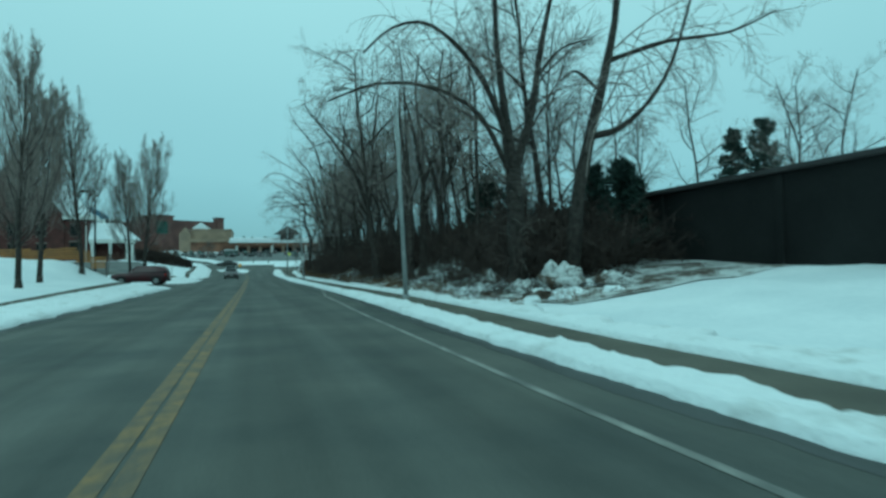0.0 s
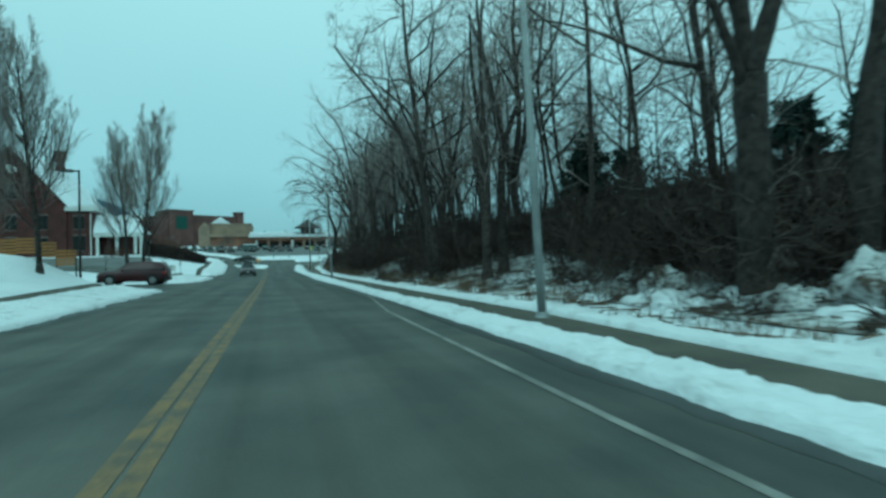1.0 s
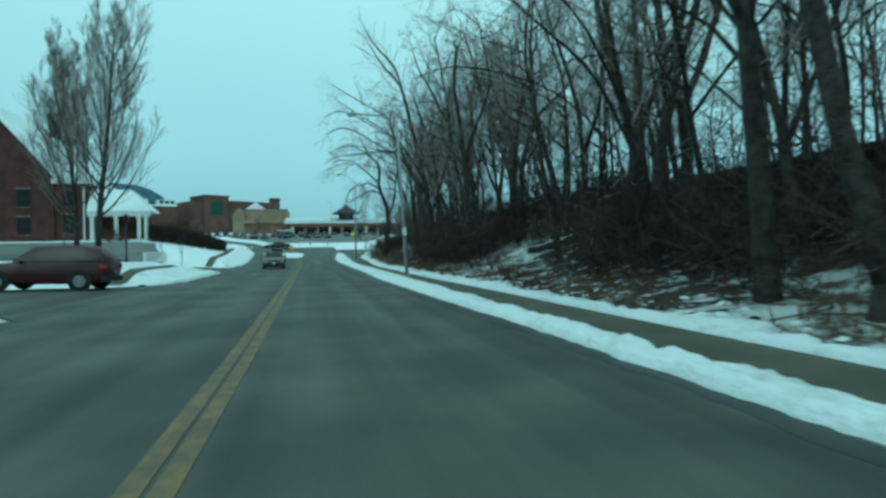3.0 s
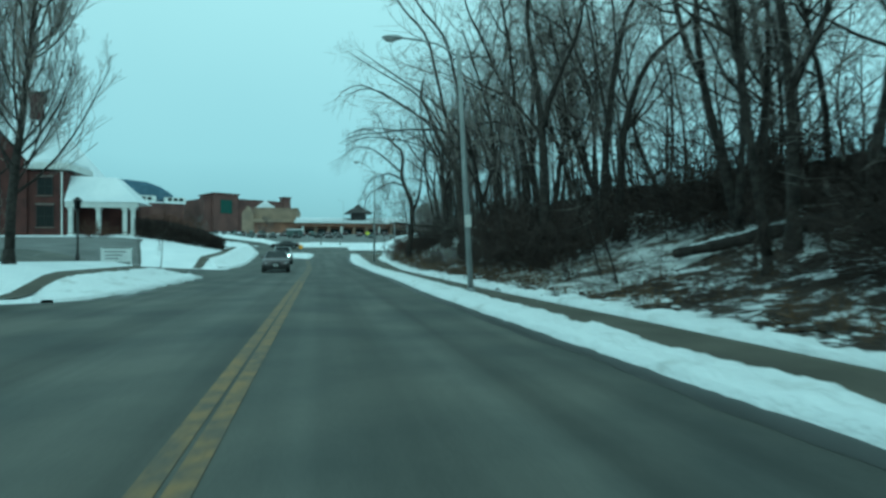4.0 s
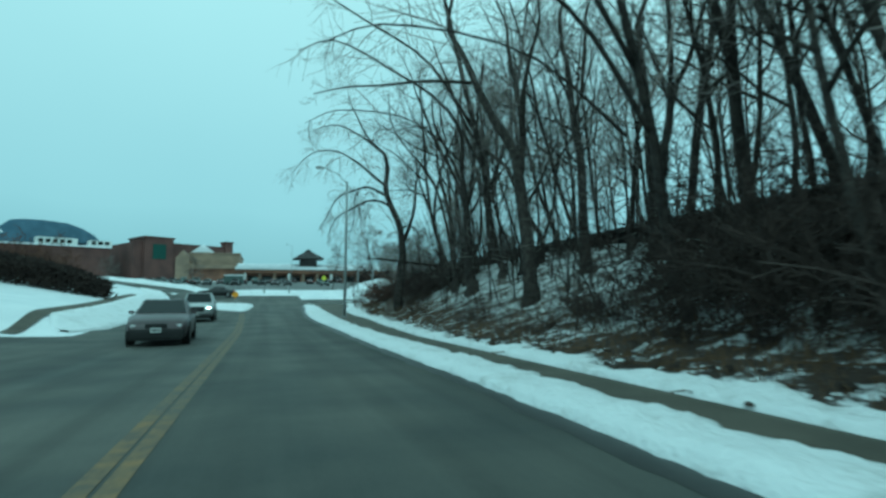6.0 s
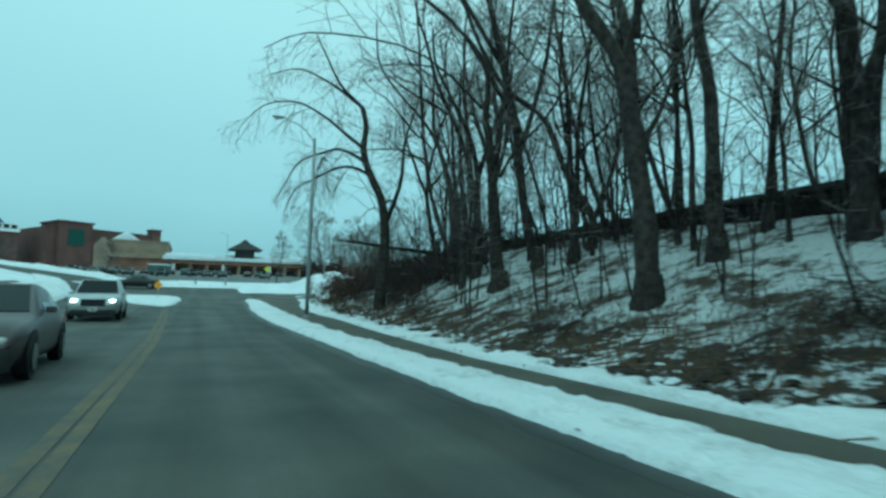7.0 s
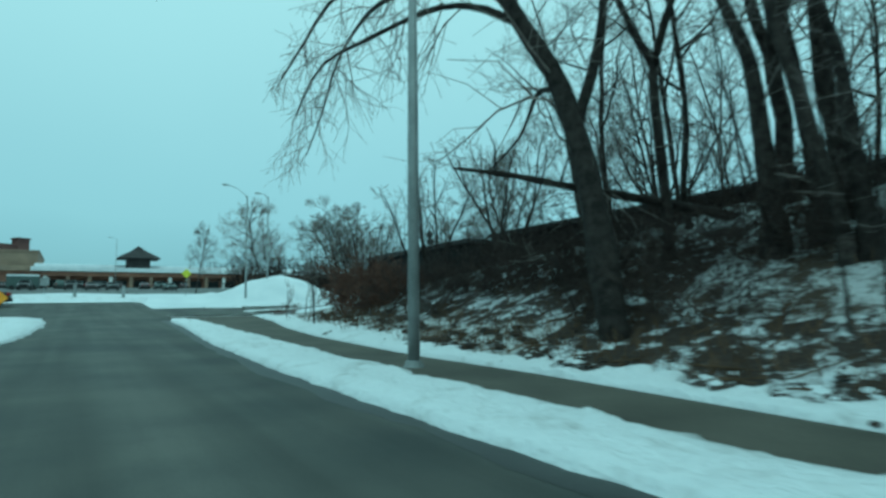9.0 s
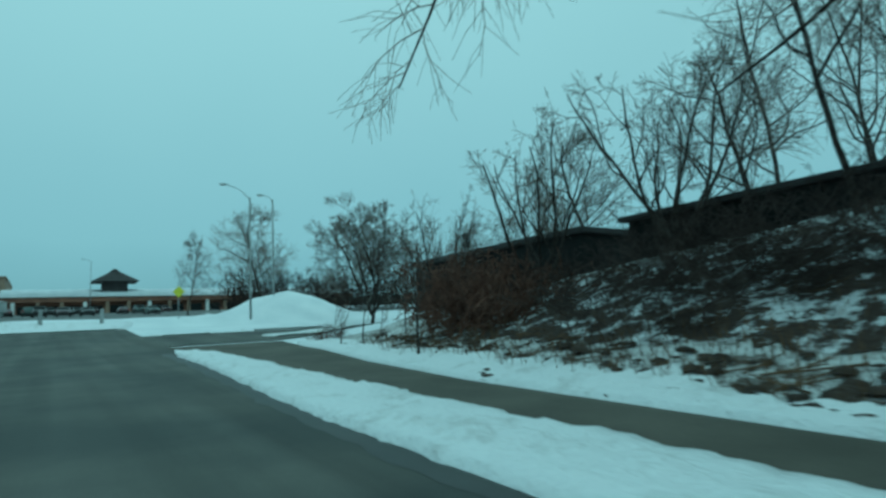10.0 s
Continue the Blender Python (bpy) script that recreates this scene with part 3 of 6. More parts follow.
WOOD += [(8.5, 38.8, 0, 1.0, 250), (8.9, 41.4, 1, 0.95, 60), (15.2, 46.5, 4, 0.95, 33), (16.8, 49, 2, 0.95, 121), (14.6, 51.5, 4, 1.0, 215), (17.2, 57, 4, 1.0, 301), (15.9, 60.5, 2, 0.9, 77), (17.5, 44, 2, 1.0, 12),
         (16.6, 108.4, 4, 0.75, 50), (15.4, 106.2, 2, 0.8, 140), (13.4, 102.6, 5, 0.9, 40), (14.6, 99.0, 1, 0.9, 130), (12.4, 98.2, 2, 1.0, 250), 
         (15.5, 74.5, 4, 1.0, 200), (16.0, 77.5, 4, 1.0, 300), (13.6, 54.0, 2, 1.0, 80), (12.2, 56.8, 4, 0.95, 10), (15.0, 31.5, 2, 1.0, 45), (13.6, 34.0, 4, 1.0, 160), (16.5, 28.5, 4, 1.0, 250), (33, 26, 4, 0.8, 20), (37, 30, 2, 0.8, 100), (30, 21, 4, 0.7, 200), (42, 33, 2, 0.8, 300), (46, 34, 4, 0.8, 10)]
for k in range(6):
    WOOD.append((rng.uniform(15.4, 18.0), rng.uniform(50, 72), rng.choice((2, 4, 4)), rng.uniform(0.75, 1.0), rng.uniform(0, 360)))
for k in range(16):
    WOOD.append((rng.uniform(24.8, 30), rng.uniform(36, 92), rng.choice((4, 4, 2)), rng.uniform(0.9, 1.15), rng.uniform(0, 360)))
made_wood = {}
for x, y, k, s, turn in WOOD:
    lean = (2 + 12 * ((turn * 7.13) % 1)) * (0.35 if y < 55 or x > 20 else 1.0)
    m = Matrix.Translation(seat(x, y)) @ Matrix.Rotation(radians(-lean), 4, "Y") @ Matrix.Rotation(radians(turn), 4, "Z")
    if k not in made_wood:
        root = tree_ob("bare_tree", *protos[k], (0, 0, 0), WOOD_LABEL, group="trees of the wood")
        made_wood[k] = root
        root.matrix_basis = m @ Matrix.Diagonal((s, s, s, 1))
    else:
        src = made_wood[k]
        old = src.scale.copy()
        src.scale = (s, s, s)
        copy_thing(src, m)
        src.scale = old


def spline(points, n):
    """Points on a smooth curve through a few given ones."""
    P = [np.array(p, float) for p in points]
    out = []
    for i in range(n + 1):
        s = (len(P) - 1) * i / n
        k = min(len(P) - 2, int(s))
        u = s - k
        a, b, c, d = P[max(0, k - 1)], P[k], P[k + 1], P[min(len(P) - 1, k + 2)]
        out.append(0.5 * (2 * b + (c - a) * u + (2 * a - 5 * b + 4 * c - d) * u * u + (3 * b - a - 3 * c + d) * u ** 3))
    return out


def shaped_tree(name, at, stems, label, seed, spec=LIMB, bark=None, twig=None):
    """A tree whose main stems follow given curves: (points, thick end, thin end, curve steps, level of the twigs)."""
    rng = np.random.default_rng(seed)
    wood, fine = Tubes(), Tubes()
    base = np.array(at, float)
    for pts, r0, r1, n in stems:
        line = spline([np.array(p, float) - base for p in pts], n)
        rad = [r0 + (r1 - r0) * (i / n) ** 0.8 for i in range(n + 1)]
        wood.add(line, rad, 8)
        length = sum(np.linalg.norm(line[i + 1] - line[i]) for i in range(n))
        spawn(wood, fine, line, rad, length, 1, spec if r0 < 0.19 else dict(spec, kids=(0, 7, 9)), rng)
    return tree_ob(name, wood, fine, at, label, group="trees of the wood", bark=bark, twig=twig)


gA, gB, gC = ground_z(10.2, 20.5), ground_z(12.5, 19.8), ground_z(9.5, 101.2)
shaped_tree("bare_tree", (10.2, 20.5, gA), [
    ([(10.25, 20.5, gA - 0.4), (10.2, 20.5, gA + 1.6), (10.1, 20.4, 5.2)], 0.42, 0.33, 8),
    ([(10.1, 20.4, 5.1), (9.75, 20.4, 7.6), (9.5, 20.5, 10.5), (9.6, 20.8, 15.5)], 0.24, 0.07, 12),
    ([(10.1, 20.4, 5.0), (11.0, 20.3, 7.8), (11.35, 20.2, 10.2), (12.5, 20.0, 15.0)], 0.23, 0.07, 12),
    ([(9.9, 20.4, 6.4), (8.9, 20.3, 8.5), (7.8, 20.2, 9.8), (6.4, 20.1, 10.6), (5.0, 20.0, 10.2), (3.9, 19.9, 9.1)], 0.15, 0.03, 14),
    ([(9.95, 20.4, 4.9), (8.6, 20.2, 7.2), (6.6, 20.0, 8.1), (4.4, 19.8, 8.0), (2.6, 19.7, 7.2)], 0.13, 0.03, 12),
    ([(11.2, 20.3, 9.0), (12.2, 20.0, 10.2), (13.4, 19.7, 10.6)], 0.08, 0.03, 8),
], "large multi-stemmed bare tree with a long arched limb", 71)
shaped_tree("bare_tree", (12.5, 19.8, gB), [
    ([(12.3, 19.8, gB - 0.4), (12.6, 19.8, 3.6), (13.4, 19.9, 6.6), (14.3, 20.0, 9.4), (15.0, 20.0, 12.5), (15.3, 20.2, 16.5)], 0.36, 0.10, 16),
    ([(13.5, 19.9, 6.6), (14.8, 19.8, 7.0), (16.2, 19.6, 8.2), (17.4, 19.5, 10.0), (18.4, 19.3, 13.0)], 0.17, 0.05, 12),
    ([(14.45, 20.0, 9.9), (17.2, 19.6, 10.9), (20.5, 19.3, 11.6), (23.0, 19.0, 12.8)], 0.13, 0.03, 12),
    ([(14.0, 20.0, 8.6), (13.0, 20.2, 9.4), (12.4, 20.3, 9.0)], 0.09, 0.03, 8),
], "leaning bare tree with a long level limb", 72)
shaped_tree("bare_tree", (9.5, 101.2, gC), [
    ([(9.4, 101.1, gC - 0.4), (9.75, 101.8, 3.1), (10.05, 102.4, 4.9), (10.0, 103.1, 7.0), (9.47, 103.8, 8.65), (9.17, 104.2, 10.0), (9.35, 104.4, 11.6), (9.11, 104.5, 12.8)], 0.34, 0.15, 20),
    ([(9.45, 103.9, 8.6), (8.7, 104.6, 9.1), (7.9, 105.4, 9.15), (6.75, 106.6, 8.6), (5.8, 107.6, 8.0), (5.3, 108.2, 6.7)], 0.12, 0.02, 14),
    ([(9.15, 104.1, 9.45), (8.0, 104.8, 10.15), (7.1, 105.6, 10.05), (5.85, 106.6, 9.55), (5.2, 107.4, 8.35), (4.8, 107.9, 7.5)], 0.11, 0.02, 14),
    ([(9.17, 104.2, 10.2), (8.1, 105.0, 11.3), (7.15, 106.0, 12.4), (5.65, 107.3, 13.5), (3.8, 108.6, 13.4), (2.5, 109.5, 12.0)], 0.12, 0.02, 14),
    ([(9.11, 104.5, 12.8), (8.1, 105.2, 13.8), (7.1, 106.0, 14.7), (5.6, 107.2, 15.6), (3.75, 108.4, 15.2)], 0.12, 0.02, 14),
    ([(9.11, 104.5, 12.8), (8.0, 105.0, 14.0), (7.5, 105.3, 15.0), (7.0, 105.6, 16.2), (6.5, 106.0, 17.5)], 0.11, 0.03, 12),
    ([(7.3, 105.9, 9.7), (7.6, 108.5, 10.4), (7.9, 111.5, 10.2), (8.2, 113.8, 9.0), (8.0, 115.0, 7.6)], 0.08, 0.02, 12),
    ([(10.0, 103.0, 6.6), (11.2, 105.0, 7.4), (12.6, 107.4, 7.0), (13.0, 109.6, 6.4)], 0.10, 0.02, 12),
    ([(10.05, 102.6, 5.4), (10.9, 102.4, 8.0), (11.1, 102.3, 10.5), (12.0, 102.6, 13.0)], 0.16, 0.05, 10),
], "bare tree leaning over the road with drooping arched limbs", 73)


HERO = dict(WOODLAND, seg=(9, 6, 4, 1), kids=(0, 9, 7), ang=(0, 48, 50), ratio=(0.0, 0.27, 0.6), trop=(0, 0.03, 0.0, -0.06), min=0.0075)
HERO["from"] = (0.3, 0.3, 0.15)


def hero_tree(at, stems, label, seed):
    """A tree of the wood with its own stems; the first one is carried down into the ground."""
    x, y, _ = stems[0][0][0]
    g = ground_z(x, y)
    first, r0, r1, n = stems[0]
    foot = [(x, y, g - 0.4), (x, y, g + 0.3)] + [p for p in first if p[2] > g + 0.9]
    ob = shaped_tree("bare_tree", (x, y, g), [(foot, r0 * 1.12, r1, n)] + stems[1:], label, seed, HERO)
    flare = Tubes()
    flare.add([arr(0, 0, -0.4), arr(0, 0, 0.05), arr(0, 0, 0.35), arr(0, 0, 0.8)], [r0 * 1.5, r0 * 1.32, r0 * 1.16, r0 * 1.02], 9)
    mesh_ob("root_flare", flare.v, flare.f, BARK, ob, smooth=True)
    return ob


hero_tree((10.0, 35.5), [
    ([(9.9, 35.6, 0.1), (9.9, 35.6, 2.8), (9.8, 35.7, 6.0), (9.7, 35.7, 8.3), (9.6, 35.8, 9.3), (9.4, 35.7, 11.1), (9.3, 35.3, 12.9)], 0.24, 0.05, 19),
    ([(9.9, 35.5, 1.5), (9.9, 35.3, 4.3), (9.8, 35.1, 6.6), (9.6, 34.9, 8.9), (9.5, 34.8, 12.3), (9.1, 34.6, 15.7)], 0.20, 0.04, 16)], "large straight bare tree with twin stems on the bank", 300)
hero_tree((10.9, 35.9), [
    ([(10.9, 35.9, 0.1), (10.9, 35.9, 2.8), (10.9, 35.9, 5.5), (11.0, 35.9, 6.8), (10.7, 36.0, 8.4), (10.6, 36.1, 9.6), (10.2, 36.1, 11.4), (10.0, 36.9, 13.1)], 0.26, 0.06, 22),
    ([(10.9, 35.9, 6.6), (11.5, 36.0, 8.0), (11.9, 35.9, 9.0), (12.4, 35.9, 9.8), (13.9, 35.4, 12.5), (14.5, 35.6, 15.2)], 0.17, 0.04, 16),
    ([(11.3, 35.6, 8.2), (12.4, 35.0, 8.6), (13.9, 34.2, 8.6), (14.9, 33.7, 8.5)], 0.08, 0.02, 10)], "bare tree forking into a spreading crown on the bank", 301)
hero_tree((11.6, 49.3), [
    ([(11.7, 49.2, 0.0), (11.8, 49.1, 2.4), (11.9, 49.0, 4.7), (12.1, 48.8, 5.9), (12.3, 48.6, 7.1), (13.1, 47.8, 11.3), (13.4, 47.8, 15.4)], 0.30, 0.07, 19),
    ([(11.9, 49.0, 4.1), (11.6, 49.3, 5.7), (11.4, 49.5, 6.9)], 0.11, 0.03, 7)], "thick bare tree rising through the brush", 302)
hero_tree((12.2, 50.5), [
    ([(12.3, 50.4, 1.1), (12.2, 50.5, 3.6), (12.1, 50.6, 5.2), (11.7, 51.0, 6.8), (11.4, 51.2, 8.2), (11.0, 51.3, 10.4), (11.1, 52.3, 12.7)], 0.29, 0.06, 19),
    ([(12.1, 50.6, 5.0), (12.4, 50.4, 6.4), (12.8, 50.1, 7.8), (13.6, 49.7, 10.5), (14.2, 49.8, 13.2)], 0.13, 0.03, 13)], "thick bare tree leaning towards the road", 303)
hero_tree((12.0, 54.9), [
    ([(12.1, 54.8, 2.7), (12.1, 54.9, 5.9), (11.9, 55.0, 7.9), (11.4, 55.3, 10.0), (10.9, 55.7, 12.0), (10.6, 55.4, 14.0)], 0.18, 0.04, 16),
    ([(12.1, 54.8, 5.5), (12.5, 54.1, 7.4), (12.5, 53.7, 9.3), (12.4, 52.7, 12.3), (12.7, 52.3, 15.3)], 0.11, 0.03, 13)], "bare tree rising from dense brush", 304)
hero_tree((9.8, 65.8), [
    ([(9.9, 65.7, 0.6), (9.9, 65.7, 3.3), (9.9, 65.8, 5.5), (9.8, 65.8, 7.0), (9.6, 66.0, 9.3), (9.3, 66.1, 11.7), (9.5, 66.0, 14.1)], 0.30, 0.07, 19),
    ([(9.9, 65.7, 6.8), (10.0, 65.5, 7.7), (10.4, 65.1, 9.0), (11.0, 64.4, 10.9), (11.2, 64.5, 12.8)], 0.17, 0.04, 13),
    ([(9.8, 65.8, 6.5), (9.2, 66.1, 7.4), (8.4, 66.4, 8.4), (7.7, 66.8, 8.3)], 0.09, 0.02, 10)], "bare tree forking low over the brush", 305)
hero_tree((13.1, 66.6), [
    ([(13.2, 66.6, 3.5), (13.3, 66.5, 6.1), (13.5, 66.3, 8.8), (14.0, 66.0, 12.0), (14.4, 65.6, 13.2), (14.0, 65.4, 14.5)], 0.27, 0.06, 16),
    ([(13.4, 66.4, 7.1), (13.3, 67.2, 9.8), (13.2, 68.0, 13.0), (13.1, 68.3, 14.3), (12.9, 68.5, 15.5)], 0.10, 0.03, 13)], "straight bare tree on the bank", 306)
hero_tree((13.0, 65.1), [
    ([(13.1, 65.0, 3.4), (13.2, 64.9, 6.1), (13.5, 64.7, 7.7), (14.1, 64.3, 9.5), (15.3, 63.4, 10.8), (16.1, 63.1, 12.0), (16.8, 62.8, 13.3)], 0.24, 0.05, 19),
    ([(13.3, 64.9, 6.5), (14.3, 64.9, 7.9), (15.5, 65.0, 10.1)], 0.10, 0.03, 7)], "bare tree with a long leaning stem", 307)
hero_tree((10.4, 83.5), [
    ([(10.8, 83.3, 1.0), (10.7, 83.3, 3.6), (10.5, 83.5, 5.9), (10.3, 83.6, 7.5), (9.5, 84.1, 9.2), (9.0, 84.4, 10.5), (8.4, 84.7, 12.1), (8.0, 85.3, 13.4), (8.1, 85.0, 14.6)], 0.33, 0.07, 25),
    ([(10.5, 83.5, 6.7), (10.9, 84.0, 8.7), (11.0, 85.0, 11.4), (11.0, 85.6, 13.1), (11.1, 85.9, 14.3), (10.7, 86.2, 15.6)], 0.19, 0.04, 16),
    ([(10.6, 83.4, 8.2), (10.4, 82.9, 9.6), (10.4, 82.2, 11.1), (10.5, 81.5, 12.3), (9.9, 80.8, 13.6)], 0.14, 0.03, 13),
    ([(8.8, 84.5, 10.7), (7.0, 85.1, 10.8), (5.2, 85.6, 10.6), (3.7, 86.0, 10.5), (2.3, 86.4, 10.2)], 0.09, 0.02, 13),
    ([(10.7, 83.4, 5.3), (11.4, 83.3, 6.5), (12.2, 83.3, 8.3)], 0.10, 0.03, 7)], "large bare tree with a long level limb over the verge", 308)
hero_tree((13.4, 83.5), [
    ([(13.5, 83.5, 3.0), (13.4, 83.5, 5.1), (13.4, 83.5, 7.2), (13.2, 83.7, 9.3), (13.0, 83.8, 11.8), (12.9, 83.9, 12.5), (12.7, 83.8, 13.8), (13.1, 84.0, 15.0)], 0.25, 0.06, 22),
    ([(13.2, 83.7, 9.3), (13.3, 83.2, 10.3), (13.2, 82.6, 11.9), (12.9, 82.0, 13.1), (13.2, 81.6, 14.4)], 0.08, 0.03, 13)], "slightly crooked bare tree on the bank", 309)
hero_tree((14.5, 80.5), [
    ([(14.6, 80.4, 3.3), (14.6, 80.4, 5.2), (14.5, 80.4, 6.8), (14.5, 80.5, 9.1), (14.4, 80.6, 11.0), (14.3, 80.5, 12.3), (14.7, 80.3, 13.5)], 0.30, 0.07, 19),
    ([(14.6, 80.4, 6.0), (15.0, 80.0, 7.7), (15.2, 79.8, 9.3), (15.7, 79.4, 10.6), (16.3, 79.1, 12.8), (16.7, 78.1, 15.1)], 0.20, 0.04, 16),
    ([(15.1, 79.9, 8.8), (14.8, 80.0, 9.9), (14.6, 80.2, 10.8), (14.2, 80.3, 12.1), (14.3, 81.0, 13.3)], 0.09, 0.03, 13)], "thick bare tree with a forked crown high on the bank", 310)
hero_tree((16.0, 83.8), [
    ([(16.0, 83.8, 3.0), (16.0, 83.7, 4.9), (16.2, 83.5, 7.8), (16.4, 83.3, 10.6), (16.3, 83.0, 12.3), (16.3, 82.7, 14.0)], 0.16, 0.04, 16)], "slender straight bare tree", 311)
hero_tree((11.6, 92.5), [
    ([(11.7, 92.4, 1.4), (11.6, 92.5, 3.2), (11.5, 92.6, 5.7), (11.4, 92.7, 7.7), (11.3, 92.9, 9.0), (11.3, 92.8, 11.0), (10.7, 93.7, 12.9)], 0.34, 0.07, 19),
    ([(11.5, 92.6, 7.0), (11.7, 92.5, 7.9), (11.8, 92.4, 9.0), (12.2, 92.5, 12.5), (12.6, 92.5, 16.0)], 0.20, 0.04, 13),
    ([(11.7, 92.4, 6.4), (12.3, 92.1, 7.6), (13.3, 91.4, 8.9), (14.5, 90.2, 11.5), (15.8, 90.2, 14.0)], 0.07, 0.03, 13)], "thick dark-barked bare tree low on the bank", 312)
hero_tree((13.0, 96.9), [
    ([(13.0, 96.9, 2.0), (13.0, 96.9, 5.2), (13.0, 96.9, 7.5), (12.7, 97.2, 9.5), (12.0, 97.8, 11.5), (11.3, 98.5, 13.6), (11.3, 98.9, 15.7)], 0.22, 0.05, 19),
    ([(13.0, 96.9, 7.3), (13.7, 97.0, 9.4), (14.6, 97.0, 11.9), (15.1, 97.1, 13.2), (15.1, 97.5, 14.4)], 0.14, 0.03, 13),
    ([(13.0, 96.9, 4.1), (13.8, 96.7, 5.1), (14.3, 97.5, 7.7), (14.4, 98.4, 9.9), (14.5, 99.6, 13.1), (14.7, 100.4, 14.4), (14.7, 99.8, 15.6)], 0.14, 0.03, 19)], "bare tree dividing into several stems", 313)
hero_tree((12.0, 96.4), [
    ([(12.0, 96.4, 3.2), (11.6, 96.7, 6.2), (11.1, 97.2, 8.6), (10.4, 97.8, 10.2), (9.8, 98.3, 11.1), (8.6, 99.5, 13.4), (8.3, 99.2, 15.6)], 0.15, 0.03, 19)], "slender bare tree leaning towards the road", 314)
hero_tree((14.0, 90.5), [
    ([(14.0, 90.5, 2.6), (14.0, 90.5, 4.2), (13.9, 90.6, 6.5), (13.9, 90.7, 8.8), (13.9, 90.9, 10.7), (14.0, 91.4, 12.7)], 0.23, 0.05, 16),
    ([(14.0, 90.4, 4.4), (13.7, 89.9, 6.3), (13.4, 89.4, 8.1), (13.2, 88.6, 10.0), (13.1, 88.1, 12.0)], 0.15, 0.03, 13)], "forked bare tree high on the bank", 315)
hero_tree((15.5, 91.3), [
    ([(15.5, 91.3, 3.8), (15.5, 91.3, 5.0), (14.7, 91.9, 6.7), (14.0, 92.5, 9.2), (12.8, 93.5, 10.6), (11.9, 94.2, 12.4), (11.1, 94.9, 15.2), (10.8, 95.4, 16.4), (10.5, 95.8, 17.7)], 0.20, 0.04, 25),
    ([(15.6, 91.2, 4.9), (15.8, 90.3, 6.8), (15.7, 89.7, 8.6), (15.5, 89.1, 10.3)], 0.13, 0.03, 10)], "low-forked bare tree with one long leaning stem", 316)
hero_tree((13.0, 100.0), [
    ([(13.1, 99.8, 3.1), (13.1, 99.9, 4.8), (13.0, 100.0, 6.8), (12.8, 100.4, 8.4), (12.4, 101.3, 11.6), (12.5, 101.5, 14.7)], 0.27, 0.06, 16)], "bare tree leaning out from the bank", 317)
hero_tree((13.4, 99.2), [
    ([(13.5, 99.0, 3.6), (13.5, 99.1, 4.7), (13.4, 99.3, 6.6), (13.3, 99.4, 8.1), (13.1, 99.3, 11.1), (13.3, 99.6, 14.1)], 0.25, 0.06, 16)], "bare tree leaning out from the bank", 318)
hero_tree((12.5, 98.1), [
    ([(12.6, 97.9, 3.0), (12.5, 98.0, 4.4), (12.5, 98.1, 6.1), (12.4, 98.3, 7.3), (12.3, 98.7, 11.4), (12.0, 99.6, 15.5)], 0.20, 0.04, 16)], "bare tree leaning out from the bank", 319)
hero_tree((12.9, 31.4), [
    ([(13.0, 31.4, 2.2), (13.0, 31.3, 5.5), (13.0, 31.3, 9.8), (13.0, 31.4, 12.2), (12.7, 31.6, 13.4), (13.2, 30.9, 14.7)], 0.17, 0.04, 16),
    ([(13.0, 31.3, 10.1), (12.0, 32.0, 11.1), (10.9, 32.8, 12.4), (10.3, 33.2, 13.6), (9.5, 33.6, 14.9)], 0.07, 0.03, 13)], "slender bare tree behind the brush", 320)
arching = hero_tree((12.5, 93.0), [
    ([(13.7, 92.6, 1.9), (13.2, 92.8, 4.9), (12.7, 92.9, 9.1), (11.8, 93.2, 13.5), (10.9, 93.5, 17.9), (10.0, 93.8, 21.5), (8.2, 94.3, 23.8), (7.2, 94.3, 25.1), (7.0, 95.2, 26.3)], 0.24, 0.05, 25),
    ([(12.7, 92.9, 9.1), (10.5, 93.7, 13.0), (7.6, 94.6, 15.2), (4.3, 95.6, 17.1), (2.2, 96.3, 16.5)], 0.12, 0.03, 13),
    ([(12.0, 93.1, 11.8), (9.4, 93.7, 15.7), (5.8, 94.5, 18.1), (3.0, 95.1, 19.9)], 0.12, 0.03, 10),
    ([(13.0, 92.8, 7.9), (15.1, 93.9, 13.0), (16.6, 95.2, 19.2), (18.3, 96.7, 26.5), (18.4, 97.1, 27.7), (18.5, 96.8, 29.0)], 0.13, 0.03, 16),
    ([(11.7, 93.2, 9.2), (9.1, 95.4, 12.5), (4.9, 97.8, 13.6), (2.8, 99.0, 12.9)], 0.07, 0.02, 10)], "bare tree arching broadly over the road edge", 321)
for x, y, turn, s in ((9.9, 73.5, 12, 0.68), (10.4, 47.4, 25, 0.56), (11.0, 42.4, -30, 0.58)):
    old = arching.scale.copy()
    arching.scale = (s, s, s)
    copy_thing(arching, pose(*seat(x, y), 0, 0, turn))
    arching.scale = old

